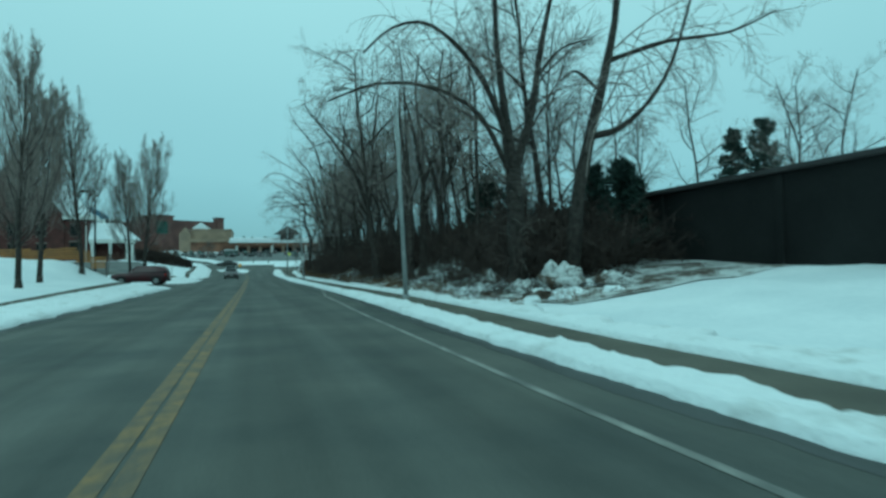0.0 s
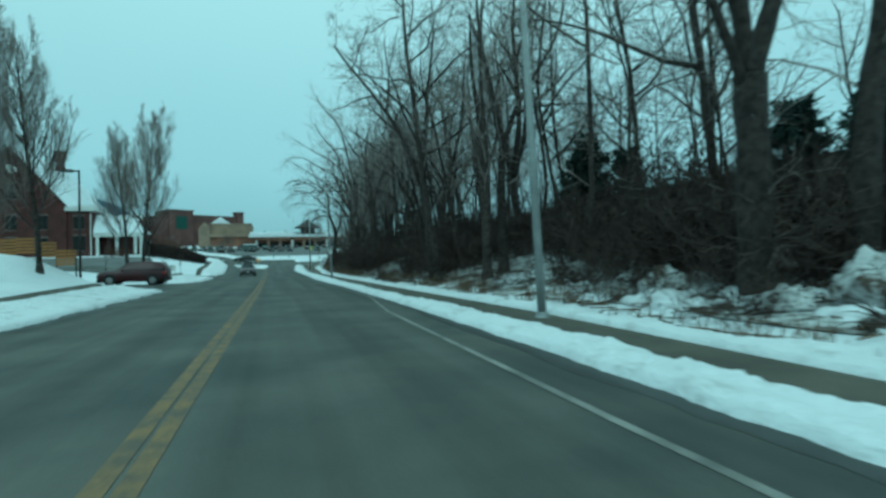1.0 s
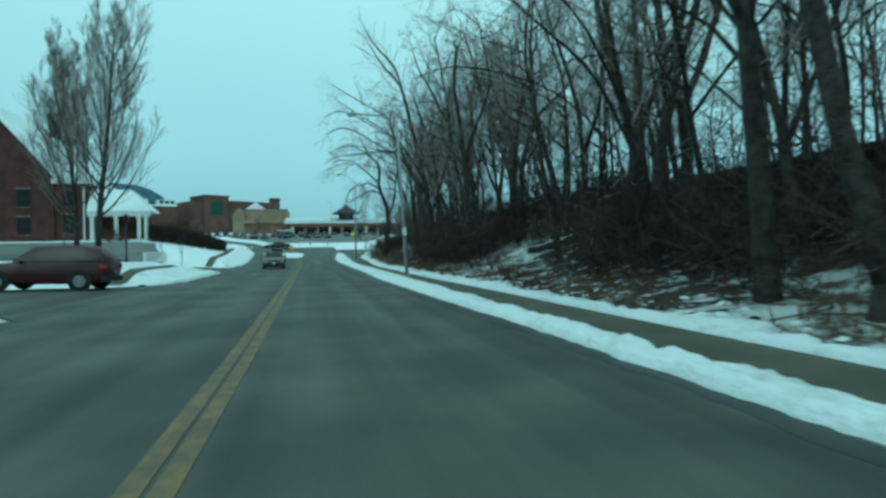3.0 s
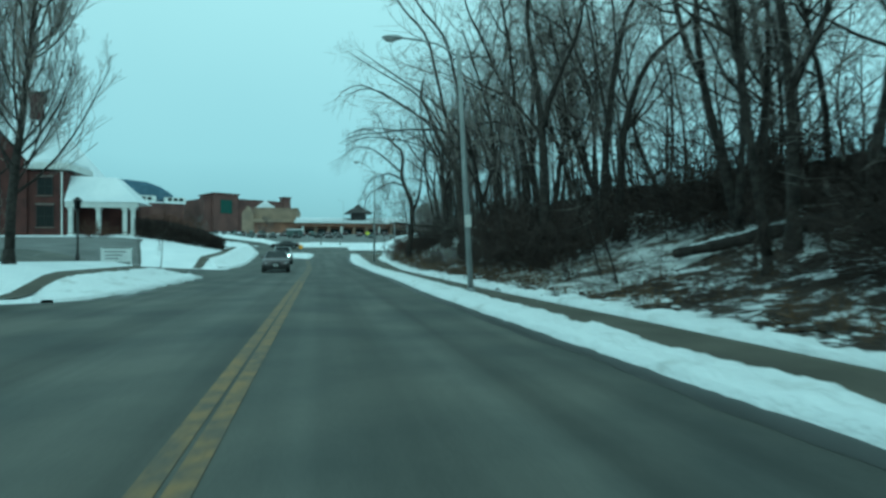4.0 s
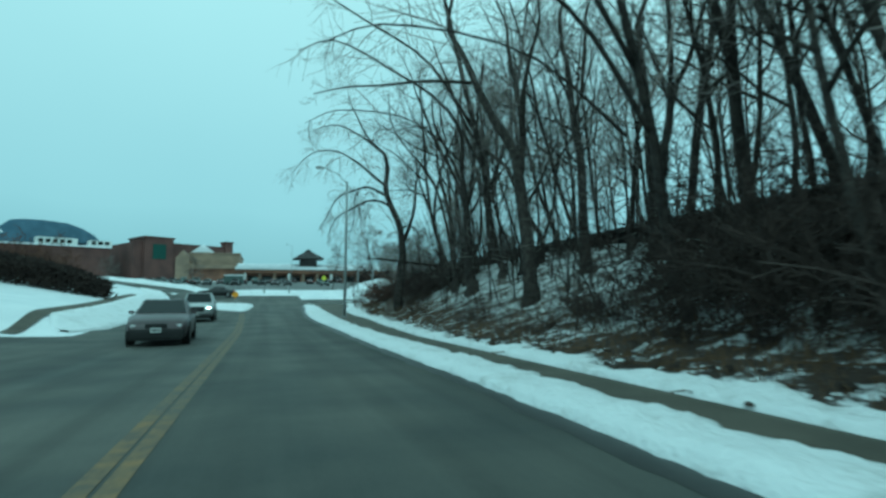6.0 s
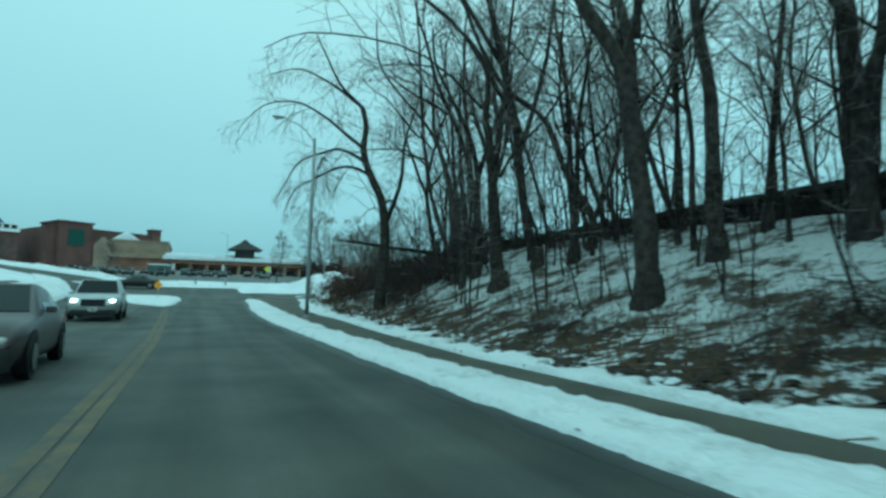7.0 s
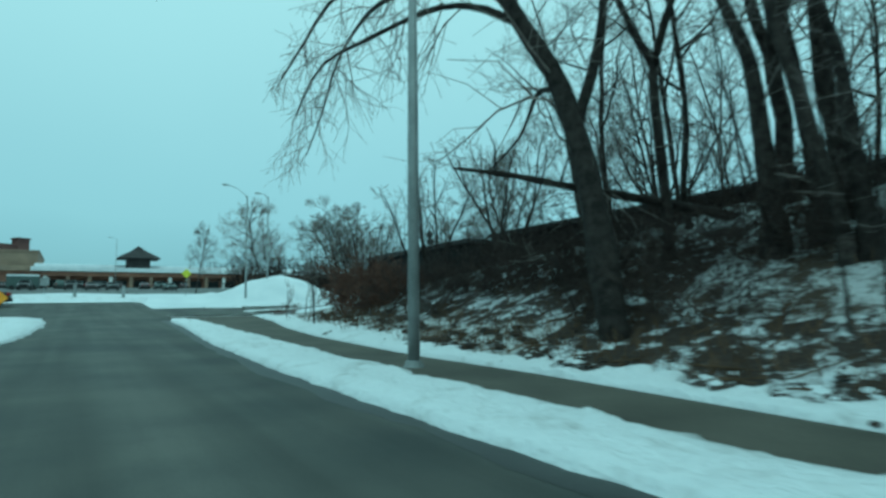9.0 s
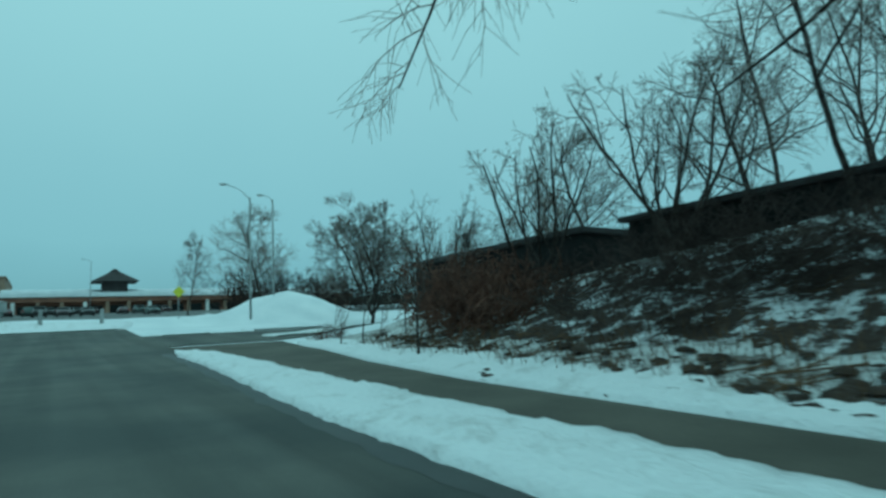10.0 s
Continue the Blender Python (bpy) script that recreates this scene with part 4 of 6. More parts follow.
# fallen trunk caught on the leaning tree
LOG_Z = 4.66
log = Tubes()
log.add(spline([(7.7, 104.2, LOG_Z), (9.0, 103.7, LOG_Z - 0.12), (10.4, 103.2, LOG_Z - 0.34), (12.0, 102.8, LOG_Z - 0.5), (14.2, 102.3, LOG_Z - 0.72), (16.4, 101.9, LOG_Z - 0.95)], 22),
        [0.018 + 0.135 * (k / 22) ** 0.6 + 0.012 * math.sin(k * 2.1) for k in range(23)], 8)
for u, dx, dz in ((8.6, -0.9, 0.7), (10.2, 0.5, 0.8), (12.0, -0.4, 0.9)):
    log.add([arr(u, 103.95 - (u - 8) * 0.3, LOG_Z - 0.15 - (u - 8.6) * 0.12), arr(u + dx * 0.5, 103.2, LOG_Z - 0.1 + dz * 0.6), arr(u + dx, 102.9, LOG_Z - 0.1 + dz)], [0.035, 0.02, 0.01], 5)
tagged(mesh_ob("fallen_trunk", log.v, log.f, BARK, smooth=True), "fallen dark trunk lodged across the leaning tree", "fallen trunk")

# old trunk lying in the brush on the bank
old_log = Tubes()
old_log.add(spline([(10.6, 57.6, ground_z(10.6, 57.6) + 0.35), (11.6, 56.4, ground_z(11.6, 56.4) + 0.38), (12.8, 55.0, ground_z(12.8, 55.0) + 0.42), (14.2, 53.2, ground_z(14.2, 53.2) + 0.4)], 16),
            [0.14 + 0.12 * (k / 16) + 0.015 * math.sin(k * 1.9) for k in range(17)], 9)
tagged(mesh_ob("fallen_trunk", old_log.v, old_log.f, BARK, smooth=True), "old dark trunk lying on the snowy bank", "fallen trunk")
snow_line = Tubes()
snow_line.add(spline([(10.8, 57.36, ground_z(10.6, 57.6) + 0.50), (11.6, 56.4, ground_z(11.6, 56.4) + 0.56), (12.8, 55.0, ground_z(12.8, 55.0) + 0.62)], 14),
              [0.03 + 0.05 * abs(math.sin(k * 0.9)) for k in range(15)], 6)
tagged(mesh_ob("snow_ridge", snow_line.v, snow_line.f, SNOW, smooth=True), "thin ridge of snow on the fallen trunk", "snow")

# ---- upright street trees across the road, and those by the junction ----
up_proto = make_tree(90, 12.6, 0.17, UPRIGHT)
tree_a = tree_ob("street_tree", *up_proto, (0, 0, 0), "bare upright street tree standing in the snow", group="street trees", twig=PALE_TWIG)
tree_a.matrix_basis = pose(*seat(-10.7, 65.9), 0, 0, 30)
for x, y, s, turn in ((-12.4, 67.9, 0.9, 140), (-10.6, 42.6, 0.8, 210), (-11.4, 37.5, 0.8, 80), (-10.6, 32.0, 0.8, 300), (-20.5, 60, 0.9, 20)):
    old = tree_a.scale.copy()
    tree_a.scale = (s, s, s)
    copy_thing(tree_a, pose(*seat(x, y), 0, 0, turn))
    tree_a.scale = old
sap = make_tree(91, 4.2, 0.05, dict(UPRIGHT, kids=(8, 4, 3)))
sapling = tree_ob("sapling", *sap, (0, 0, 0), "thin bare sapling in the snow", group="saplings", twig=PALE_TWIG)
sapling.matrix_basis = pose(*seat(-10.4, 84.4), 0, 6, 30) @ Matrix.Diagonal((0.6, 0.6, 0.6, 1))
for x, y, s in ((-12.6, 87.5, 0.55), (-16.2, 76, 0.8), (8.6, 115.6, 0.7), (10.2, 120.5, 0.4), (9.7, 122.6, 0.45), (11.0, 123.4, 0.5), (10.6, 125.2, 0.4), (12.0, 121.8, 0.5)):
    old = sapling.scale.copy()
    sapling.scale = (s, s, s)
    copy_thing(sapling, pose(*seat(x, y), 0, -4, x * 50))
    sapling.scale = old
young = make_tree(98, 5.5, 0.04, dict(WOODLAND, kids=(7, 5, 0), sides=(5, 3, 3, 3), seg=(6, 3, 2, 1)))
rng = random.Random(17)
young_tree = tree_ob("young_tree", *young, (0, 0, 0), "thin young bare tree on the snowy bank", group="young trees of the wood")
young_tree.matrix_basis = pose(*seat(11.0, 88.0), 0, -6, 30)
for k in range(95):
    y = rng.uniform(26, 104) if k < 45 else rng.uniform(74, 104)
    x = rng.uniform(walk_edge(y) + 2.6, 17.8)
    s = rng.uniform(0.35, 1.05)
    old = young_tree.scale.copy()
    young_tree.scale = (s, s, s)
    copy_thing(young_tree, Matrix.Translation(seat(x, y)) @ Matrix.Rotation(radians(rng.uniform(-22, 10)), 4, "Y") @ Matrix.Rotation(rng.uniform(0, 6.28), 4, "Z"))
    young_tree.scale = old
spr = make_tree(92, 10.5, 0.16, SPREAD)
far_tree = tree_ob("spreading_tree", *spr, (0, 0, 0), "bare spreading tree behind the snow pile", group="trees by the junction", twig=PALE_TWIG)
far_tree.matrix_basis = pose(*seat(20.3, 165), 0, 0, 0) @ Matrix.Diagonal((1.05, 1.05, 1.05, 1))
for x, y, s in ((36, 140, 0.85), (41, 152, 0.9), (27, 183, 0.9), (31, 131, 0.8),
                (27, 124, 0.9), (26, 115, 0.95), (-12, 168, 0.5), (-24, 170, 0.5), (11.7, 160.5, 0.72)):
    old = far_tree.scale.copy()
    far_tree.scale = (s, s, s) if y != 160.5 else (0.42, 0.42, s)
    copy_thing(far_tree, pose(*seat(x, y), 0, 0, x * 77))
    far_tree.scale = old
clump = make_tree(95, 8.2, 0.13, dict(SPREAD, kids=(13, 10, 9), min=0.014), 5, (0.1, 0), 0.12, 26)
clump_tree = tree_ob("clump_tree", *clump, seat(20.8, 141), "broad multi-stemmed bare tree by the junction", group="clump trees", twig=TWIG)
vase = make_tree(97, 6.0, 0.09, dict(SPREAD, kids=(6, 4, 4), min=0.009, trop=(0.06, 0.10, 0.05, 0.0), ang=(38, 40, 45)), 7, (0, 0), 0.05, 40)
vase_tree = tree_ob("vase_shaped_tree", *vase, (0, 0, 0), "vase-shaped bare tree with many stems on the ridge", group="vase-shaped trees", twig=PALE_TWIG)
vase_tree.matrix_basis = pose(*seat(15.8, 118.0), 0, 0, 20)
for x, y, s, turn in ((17.3, 113.6, 1.05, 70), (14.6, 122.5, 0.75, 310), (18.0, 106.0, 0.9, 130)):
    old = vase_tree.scale.copy()
    vase_tree.scale = (s, s, s)
    copy_thing(vase_tree, pose(*seat(x, y), 0, 0, turn))
    vase_tree.scale = old


def conifer(name, at, h, r, seed, label, density=1.0):
    rng = np.random.default_rng(seed)
    wood, fine = Tubes(), Tubes()
    wood.add([arr(0, 0, -0.3), arr(0, 0, h * 0.5), arr(0.02 * h, 0, h)], [h * 0.018, h * 0.012, 0.02], 6)
    z = h * 0.16
    while z < h * 0.98:
        reach = r * (1 - (z - h * 0.12) / h) ** 0.75 * (0.7 + 0.5 * rng.random())
        for k in range(6):
            a = rng.random() * 6.28
            d = arr(math.cos(a), math.sin(a), 0.12 + 0.2 * rng.random())
            line = [arr(0, 0, z) + d * reach * s + arr(0, 0, -0.12 * reach * s * s) for s in (0, 0.4, 0.75, 1)]
            fine.add(line, [0.03, 0.022, 0.015, 0.008], 3)
            for q in range(int(34 * density)):
                s = 0.15 + 0.85 * rng.random()
                p = arr(0, 0, z) + d * reach * s + rng.normal(0, 0.05 * r, 3)
                e = unit(d * 0.5 + rng.normal(0, 0.6, 3)) * (0.16 + 0.1 * r)
                fine.add([p, p + e], [0.03 * r, 0.012], 3)
        z += h * 0.042
    root = new(name)
    root.location = at
    tagged(root, label, "tree")
    mesh_ob("trunk", wood.v, wood.f, BARK, root, smooth=True)
    mesh_ob("crown", fine.v, fine.f, NEEDLES, root)
    return root


# those at x < 20 are pine shapes standing in for dark hazy trees
for x, y, h, r, sd in ((45, 42.5, 12.0, 2.4, 6), (45, 39.2, 12.4, 2.4, 7), (15.8, 36.2, 6.0, 1.9, 8), (17.1, 34.6, 4.8, 1.7, 11), (16.9, 25.2, 5.0, 1.7, 9), (16.8, 22.4, 5.0, 1.7, 10)):
    conifer("pine_tree", seat(x, y), h, r, sd, "dark green pine-shaped tree beyond the wooded bank", 0.7 if x < 20 else 1.0)

# ---- brush ----
def make_scrub(seed, h, r, stems, spec=SCRUB):
    rng = np.random.default_rng(seed)
    wood, fine = Tubes(), Tubes()
    for k in range(stems):
        a, q = rng.random() * 6.28, math.sqrt(rng.random()) * r
        b = arr(math.cos(a) * q, math.sin(a) * q, -0.15)
        d = unit(arr(math.cos(a) * 0.35, math.sin(a) * 0.35, 1) + rng.normal(0, 0.22, 3))
        grow(wood, fine, b, d, h * (0.55 + 0.6 * rng.random()), 0.016, 0, spec, rng, 2)
    return wood, fine


def scrub_ob(name, kind, mat, label, category, group):
    root = new(name)
    tagged(root, label, category, group)
    tagged(mesh_ob("base", kind[0].v, kind[0].f, mat, root), kind="stuff")
    tagged(mesh_ob("crown", kind[1].v, kind[1].f, mat, root), kind="stuff")
    return root


scrubs = [make_scrub(200 + k, h, r, n) for k, (h, r, n) in enumerate(((3.4, 1.5, 18), (2.6, 1.4, 18), (4.2, 1.6, 17)))]
scrub_obs = []
rng = random.Random(8)
THICKET = []
for k in range(22):
    y = rng.uniform(21, 44)
    THICKET.append((rng.uniform(13.0, 17.2) if y < 28 else rng.uniform(15.0, 17.6), y, rng.uniform(0.75, 1.0)))
for k in range(56):
    y = rng.uniform(44, 76)
    near = 14.4 - 5.5 * smooth((y - 57) / 11)
    x = near + (16.5 - near) * rng.random() ** 1.6
    THICKET.append((x, y, rng.uniform(0.65, 0.95) * (1 - 0.42 * smooth((x - 11.5) / 3))))
for k in range(16):
    y = rng.uniform(62, 75)
    THICKET.append((rng.uniform(walk_edge(y) + 2.4, 12.6), y, rng.uniform(0.75, 1.0)))
for k in range(14):
    y = rng.uniform(78, 104)
    THICKET.append((rng.uniform(15.5, 18), y, rng.uniform(0.4, 0.6)))
for k in range(24):
    y = rng.uniform(98, 111)
    THICKET.append((rng.uniform(max(9.9, walk_edge(y) + 1.6), 14.0), y, rng.uniform(0.35, 0.65)))
for k in range(26):
    THICKET.append((rng.uniform(11.0, 16.5), rng.uniform(20.5, 29), rng.uniform(0.8, 1.1)))
for k in range(22):
    THICKET.append((rng.uniform(10.6, 15.8), rng.uniform(19.5, 25), rng.uniform(0.7, 0.95)))
for k in range(26):
    y = rng.uniform(52, 98)
    THICKET.append((walk_edge(y) + rng.uniform(1.8, 4.0), y, rng.uniform(0.22, 0.36)))
for k in range(16):
    y = rng.uniform(18, 36)
    THICKET.append((walk_edge(y) + rng.uniform(1.9, 4.5), y, rng.uniform(0.18, 0.36)))
for k in range(38):
    y = rng.uniform(38, 51) if k < 24 else rng.uniform(66, 74)
    THICKET.append((walk_edge(y) + 3.3 + 4.0 * rng.random(), y, rng.uniform(0.6, 0.95)))
for k in range(26):
    y = rng.uniform(28, 78)
    THICKET.append((rng.uniform(17.2, 18.1), y, rng.uniform(0.75, 1.05)))
for k in range(16):
    THICKET.append((rng.uniform(14.5, 17.9), rng.uniform(26, 41), rng.uniform(1.0, 1.35)))
for k in range(10):
    THICKET.append((rng.uniform(14.0, 17.8), rng.uniform(58, 66), rng.uniform(0.9, 1.25)))
for k in range(22):
    THICKET.append((rng.uniform(9.4, 14.5), rng.uniform(46, 56), rng.uniform(0.3, 0.6)))
for k in range(26):
    y = rng.uniform(103, 119)
    THICKET.append((rng.uniform(walk_edge(y) + 4.4, 17.5), y, rng.uniform(0.35, 0.6)))
for i, (x, y, s) in enumerate(THICKET):
    k = i % 3
    m = pose(*seat(x, y), 0, 0, rng.uniform(0, 360))
    if k == len(scrub_obs):
        ob = scrub_ob("brush_thicket", scrubs[k], BRUSH, "dense dark leafless brush under the trees", "brush", "brush of the wood")
        scrub_obs.append(ob)
        ob.matrix_basis = m @ Matrix.Diagonal((s, s, s, 1))
    else:
        src = scrub_obs[k]
        old = src.scale.copy()
        src.scale = (s, s, s)
        copy_thing(src, m)
        src.scale = old
grove = make_scrub(240, 5.6, 3.0, 70, dict(SCRUB, min=0.03, trop=(0.06, 0.03, 0, 0)))
grove_ob = scrub_ob("dark_grove", grove, BRUSH, "dark leafless grove behind the snow pile", "brush", "groves by the junction")
grove_ob.matrix_basis = pose(*seat(20.5, 168), 0, 0, 0) @ Matrix.Diagonal((0.95, 0.95, 1.0, 1))
for x, y, s in ((26.0, 169, 0.95), (32.5, 168, 1.0), (39, 165, 1.1)):
    old = grove_ob.scale.copy()
    grove_ob.scale = (s, s, s)
    copy_thing(grove_ob, pose(*seat(x, y), 0, 0, x * 31))
    grove_ob.scale = old
rust = make_scrub(230, 2.6, 1.3, 46)
rust_ob = scrub_ob("rusty_bush", rust, RUST_BRUSH, "rust-brown leafless bush in the snow", "bush", "rust-brown bushes")
rust_ob.matrix_basis = pose(*seat(11.1, 116.4), 0, 0, 0)
for x, y, s in ((12.3, 117.0, 1.05), (11.8, 118.4, 0.95), (-15.5, 112.5, 1.3), (-17.6, 113.5, 1.5), (-22.4, 107.6, 0.8), (10.8, 126.0, 0.35)):
    old = rust_ob.scale.copy()
    rust_ob.scale = (s, s, s)
    copy_thing(rust_ob, pose(*seat(x, y), 0, 0, x * 90))
    rust_ob.scale = old

# dead stalks, litter and twigs along the foot of the bank
stalks = Tubes()
rs = np.random.default_rng(12)
for k in range(9000):
    y = rs.uniform(14, 122)
    x = walk_edge(y) + 0.9 + abs(rs.normal(0, 2.2))
    if noise.noise(Vector((x * 0.4, y * 0.3, 9))) < -0.05 and y < 60:
        continue
    p = arr(x, y, ground_z(x, y))
    h = rs.uniform(0.08, 0.42)
    stalks.add([p, p + arr(rs.normal(0, 0.3), rs.normal(0, 0.3), 1) * h], [0.012, 0.006], 3)
for k in range(500):
    y = rs.uniform(14, 120)
    x = walk_edge(y) + 0.8 + abs(rs.normal(0, 1.6))
    a = rs.uniform(0, 6.28)
    p = arr(x, y, ground_z(x, y) + 0.06)
    l = rs.uniform(0.3, 1.2)
    q = arr(x + math.cos(a) * l, y + math.sin(a) * l, 0)
    q[2] = ground_z(q[0], q[1]) + 0.1
    stalks.add([p, q], [0.02, 0.01], 4)
tagged(mesh_ob("dead_undergrowth", stalks.v, stalks.f, DRY_GRASS), "brown dead stalks and twigs at the foot of the bank", "undergrowth", kind="stuff")

# far tree line behind the shops
line = Tubes()
for k in range(420):
    x = rs.uniform(-260, 420)
    y = rs.uniform(560, 640)
    h = rs.uniform(6, 13)
    b = arr(x, y, ground_z(x, y) - 1)
    line.add([b, b + arr(0, 0, h * 0.45), b + arr(0, 0, h * 0.8), b + arr(0, 0, h)], [2.0, rs.uniform(4, 6), rs.uniform(2.5, 4), 0.6], 6)
tagged(mesh_ob("far_tree_line", line.v, line.f, NEEDLES, smooth=True), "far dark line of trees on the skyline", "trees", kind="stuff")


def clods(name, label, mat, spots, seed):
    """Many small irregular lumps lying on the ground, as one mesh."""
    r_ = np.random.default_rng(seed)
    v, f = [], []
    for x, y, s in spots:
        base = len(v)
        z = ground_z(x, y) + 0.05
        top = arr(x, y, z + s * r_.uniform(0.25, 0.5))
        n = 7
        for ring, (rr, zz) in enumerate(((1.1, -0.25), (0.85, 0.15), (0.45, 0.32))):
            for k in range(n):
                a = 6.283 * k / n + ring * 0.4
                q = s * rr * r_.uniform(0.7, 1.25)
                v.append((x + math.cos(a) * q, y + math.sin(a) * q * 1.2, z + s * zz * r_.uniform(0.8, 1.2)))
        v.append(tuple(top))
        for ring in range(2):
            for k in range(n):
                j = (k + 1) % n
                f.append((base + ring * n + k, base + ring * n + j, base + (ring + 1) * n + j, base + (ring + 1) * n + k))
        for k in range(n):
            f.append((base + 2 * n + k, base + 2 * n + (k + 1) % n, base + 3 * n))
    return tagged(mesh_ob(name, v, f, mat, smooth=True), label, "lumps", kind="stuff")


rs = np.random.default_rng(77)
lumps = []
for k in range(650):
    y = rs.uniform(14, 126)
    lumps.append((walk_edge(y) + 0.4 + abs(rs.normal(0, 0.7)), y, rs.uniform(0.04, 0.13)))
for k in range(60):
    lumps.append((rs.uniform(9.0, 11.5), rs.uniform(17, 34), rs.uniform(0.12, 0.3)))
for k in range(34):
    lumps.append((rs.uniform(8.2, 12.2), rs.uniform(14.5, 27), rs.uniform(0.28, 0.55)))
clods("snow_lumps", "small lumps of snow along the foot of the bank", SNOW, lumps, 3)


def smear_shrub(x, y, r, h, seed):
    """A shrub under thick lumpy snow with bare twigs, added for a pale windscreen smear."""
    root = new("snow_covered_shrub")
    root.location = seat(x, y)
    tagged(root, "low snow-covered shrub added in place of a grey windscreen smear", "shrub", "snow-covered shrubs")
    bm = bmesh.new()
    bmesh.ops.create_icosphere(bm, subdivisions=4, radius=1.0)
    for v in bm.verts:
        d = v.co.copy()
        k = 1 + 0.35 * noise.noise(d * 1.7 + Vector((seed, 0, 0))) + 0.16 * noise.noise(d * 4.5 + Vector((0, seed, 0))) + 0.06 * noise.noise(d * 11)
        v.co = Vector((d.x * r * k * (1.15 - 0.35 * d.z), d.y * r * k * (1.15 - 0.35 * d.z), max(-0.15, (d.z * 0.5 + 0.42) * h * k)))
    part("snow_cover", bm, FLOOR, root, smooth=True)
    tw, rg = Tubes(), np.random.default_rng(seed)
    for _ in range(90):
        a, q = rg.uniform(0, 6.28), rg.uniform(0.5, 1.05) * r
        b = arr(math.cos(a) * q * 0.8, math.sin(a) * q * 0.8, rg.uniform(0.05, 0.75) * h)
        d = unit(arr(math.cos(a), math.sin(a), rg.uniform(-0.1, 1.0)) + rg.normal(0, 0.35, 3))
        l = rg.uniform(0.25, 0.7)
        tw.add([b, b + d * l * 0.6, b + d * l + arr(0, 0, -0.08)], [0.014, 0.01, 0.006], 3)
    tagged(mesh_ob("crown", tw.v, tw.f, BRUSH, root), kind="stuff")


for k, (x, y, r, h) in enumerate(((10.8, 18.2, 0.7, 1.05), (9.8, 19.4, 0.45, 0.55), (11.9, 16.6, 0.5, 0.55), (10.2, 23.4, 0.55, 0.8), (11.2, 25.8, 0.5, 0.7), (9.2, 17.0, 0.4, 0.35))):
    smear_shrub(x, y, r, h, 5 + k)
grit = []
for k in range(70):
    y = rs.uniform(8, 122)
    s = rs.random()
    grit.append((right_edge(y) * (1 - s) + verge_edge(y) * s, y, rs.uniform(0.012, 0.04)))
for k in range(260):
    y = rs.uniform(102, 123)
    grit.append((walk_edge(y) + rs.uniform(0.2, 2.6), y, rs.uniform(0.05, 0.16)))
for k in range(500):
    y = rs.uniform(40, 124)
    grit.append((walk_edge(y) + rs.uniform(0.1, 1.6), y, rs.uniform(0.03, 0.10)))
bits = clods("dirt_clods", "dark clods of dirt and leaves on the snow", LITTER_DARK, [(x, y, s) for x, y, s in grit], 4)
bits.location.z = 0.06


# ---- street lights ----
def street_lamp(at, h, arm, rise, lean, label, plate=False, r=0.085):
    root = new("street_lamp")
    root.matrix_basis = pose(*at, 0, lean, 0)
    tagged(root, label, "street lamp", "street lamps")
    t = Tubes()
    t.add([arr(0, 0, -0.3), arr(0, 0, h * 0.5), arr(0, 0, h)], [r * 1.15, r, r * 0.72], 12)
    mesh_ob("pole", t.v, t.f, STEEL, root, smooth=True)
    bm = bmesh.new()
    bmesh.ops.create_cone(bm, cap_ends=True, segments=14, radius1=r * 2.2, radius2=r * 1.5, depth=0.16, matrix=Matrix.Translation((0, 0, 0.1)))
    part("base_collar", bm, STEEL, root)
    t = Tubes()
    t.add(spline([(0, 0, h - 0.25), (-arm * 0.4, 0, h + rise * 0.55), (-arm, 0, h + rise)], 8), [0.032] * 9, 8)
    mesh_ob("arm", t.v, t.f, STEEL, root, smooth=True)
    bm = bmesh.new()
    bmesh.ops.create_uvsphere(bm, u_segments=14, v_segments=8, radius=1, matrix=Matrix.Translation((-arm - 0.28, 0, h + rise)) @ Matrix.Diagonal((0.36, 0.14, 0.08, 1)))
    head = part("lamp_head", bm, STEEL, root, smooth=True)
    bm = bmesh.new()
    bmesh.ops.create_uvsphere(bm, u_segments=12, v_segments=6, radius=1, matrix=Matrix.Translation((-arm - 0.36, 0, h + rise - 0.07)) @ Matrix.Diagonal((0.22, 0.12, 0.07, 1)))
    part("lens", bm, LENS, head, smooth=True)
    if plate:
        box_part("sign_plate", (-0.11, 0.11, -0.115, -0.10, 2.2, 2.6), WHITE, root, 0.0, "small pale notice plate")
    return root


street_lamp((6.02, 22.4, 0), 8.3, 2.0, 0.35, -2.0, "grey steel street lamp leaning beside the pavement")
street_lamp((5.2, 60.8, 0), 8.1, 1.9, 0.35, -2.8, "grey steel street lamp with a small notice plate", True)
street_lamp((6.0, 103.2, road_z(103)), 9.9, 1.7, 0.9, 0.6, "tall grey steel street lamp rising from the snow verge", False, 0.10)
street_lamp((14.3, 149.5, ground_z(14.3, 149.5) - 0.2), 10.2, 1.8, 0.9, 0, "grey steel street lamp by the snow pile")
street_lamp((17.2, 152.5, ground_z(17.2, 152.5) - 0.3), 8.9, 0.8, 0.3, 0, "grey steel street lamp on the snow pile")
street_lamp((9.6, 270, ground_z(9.6, 270)), 13.5, 1.5, 0.4, 0, "far grey street lamp by the shops")


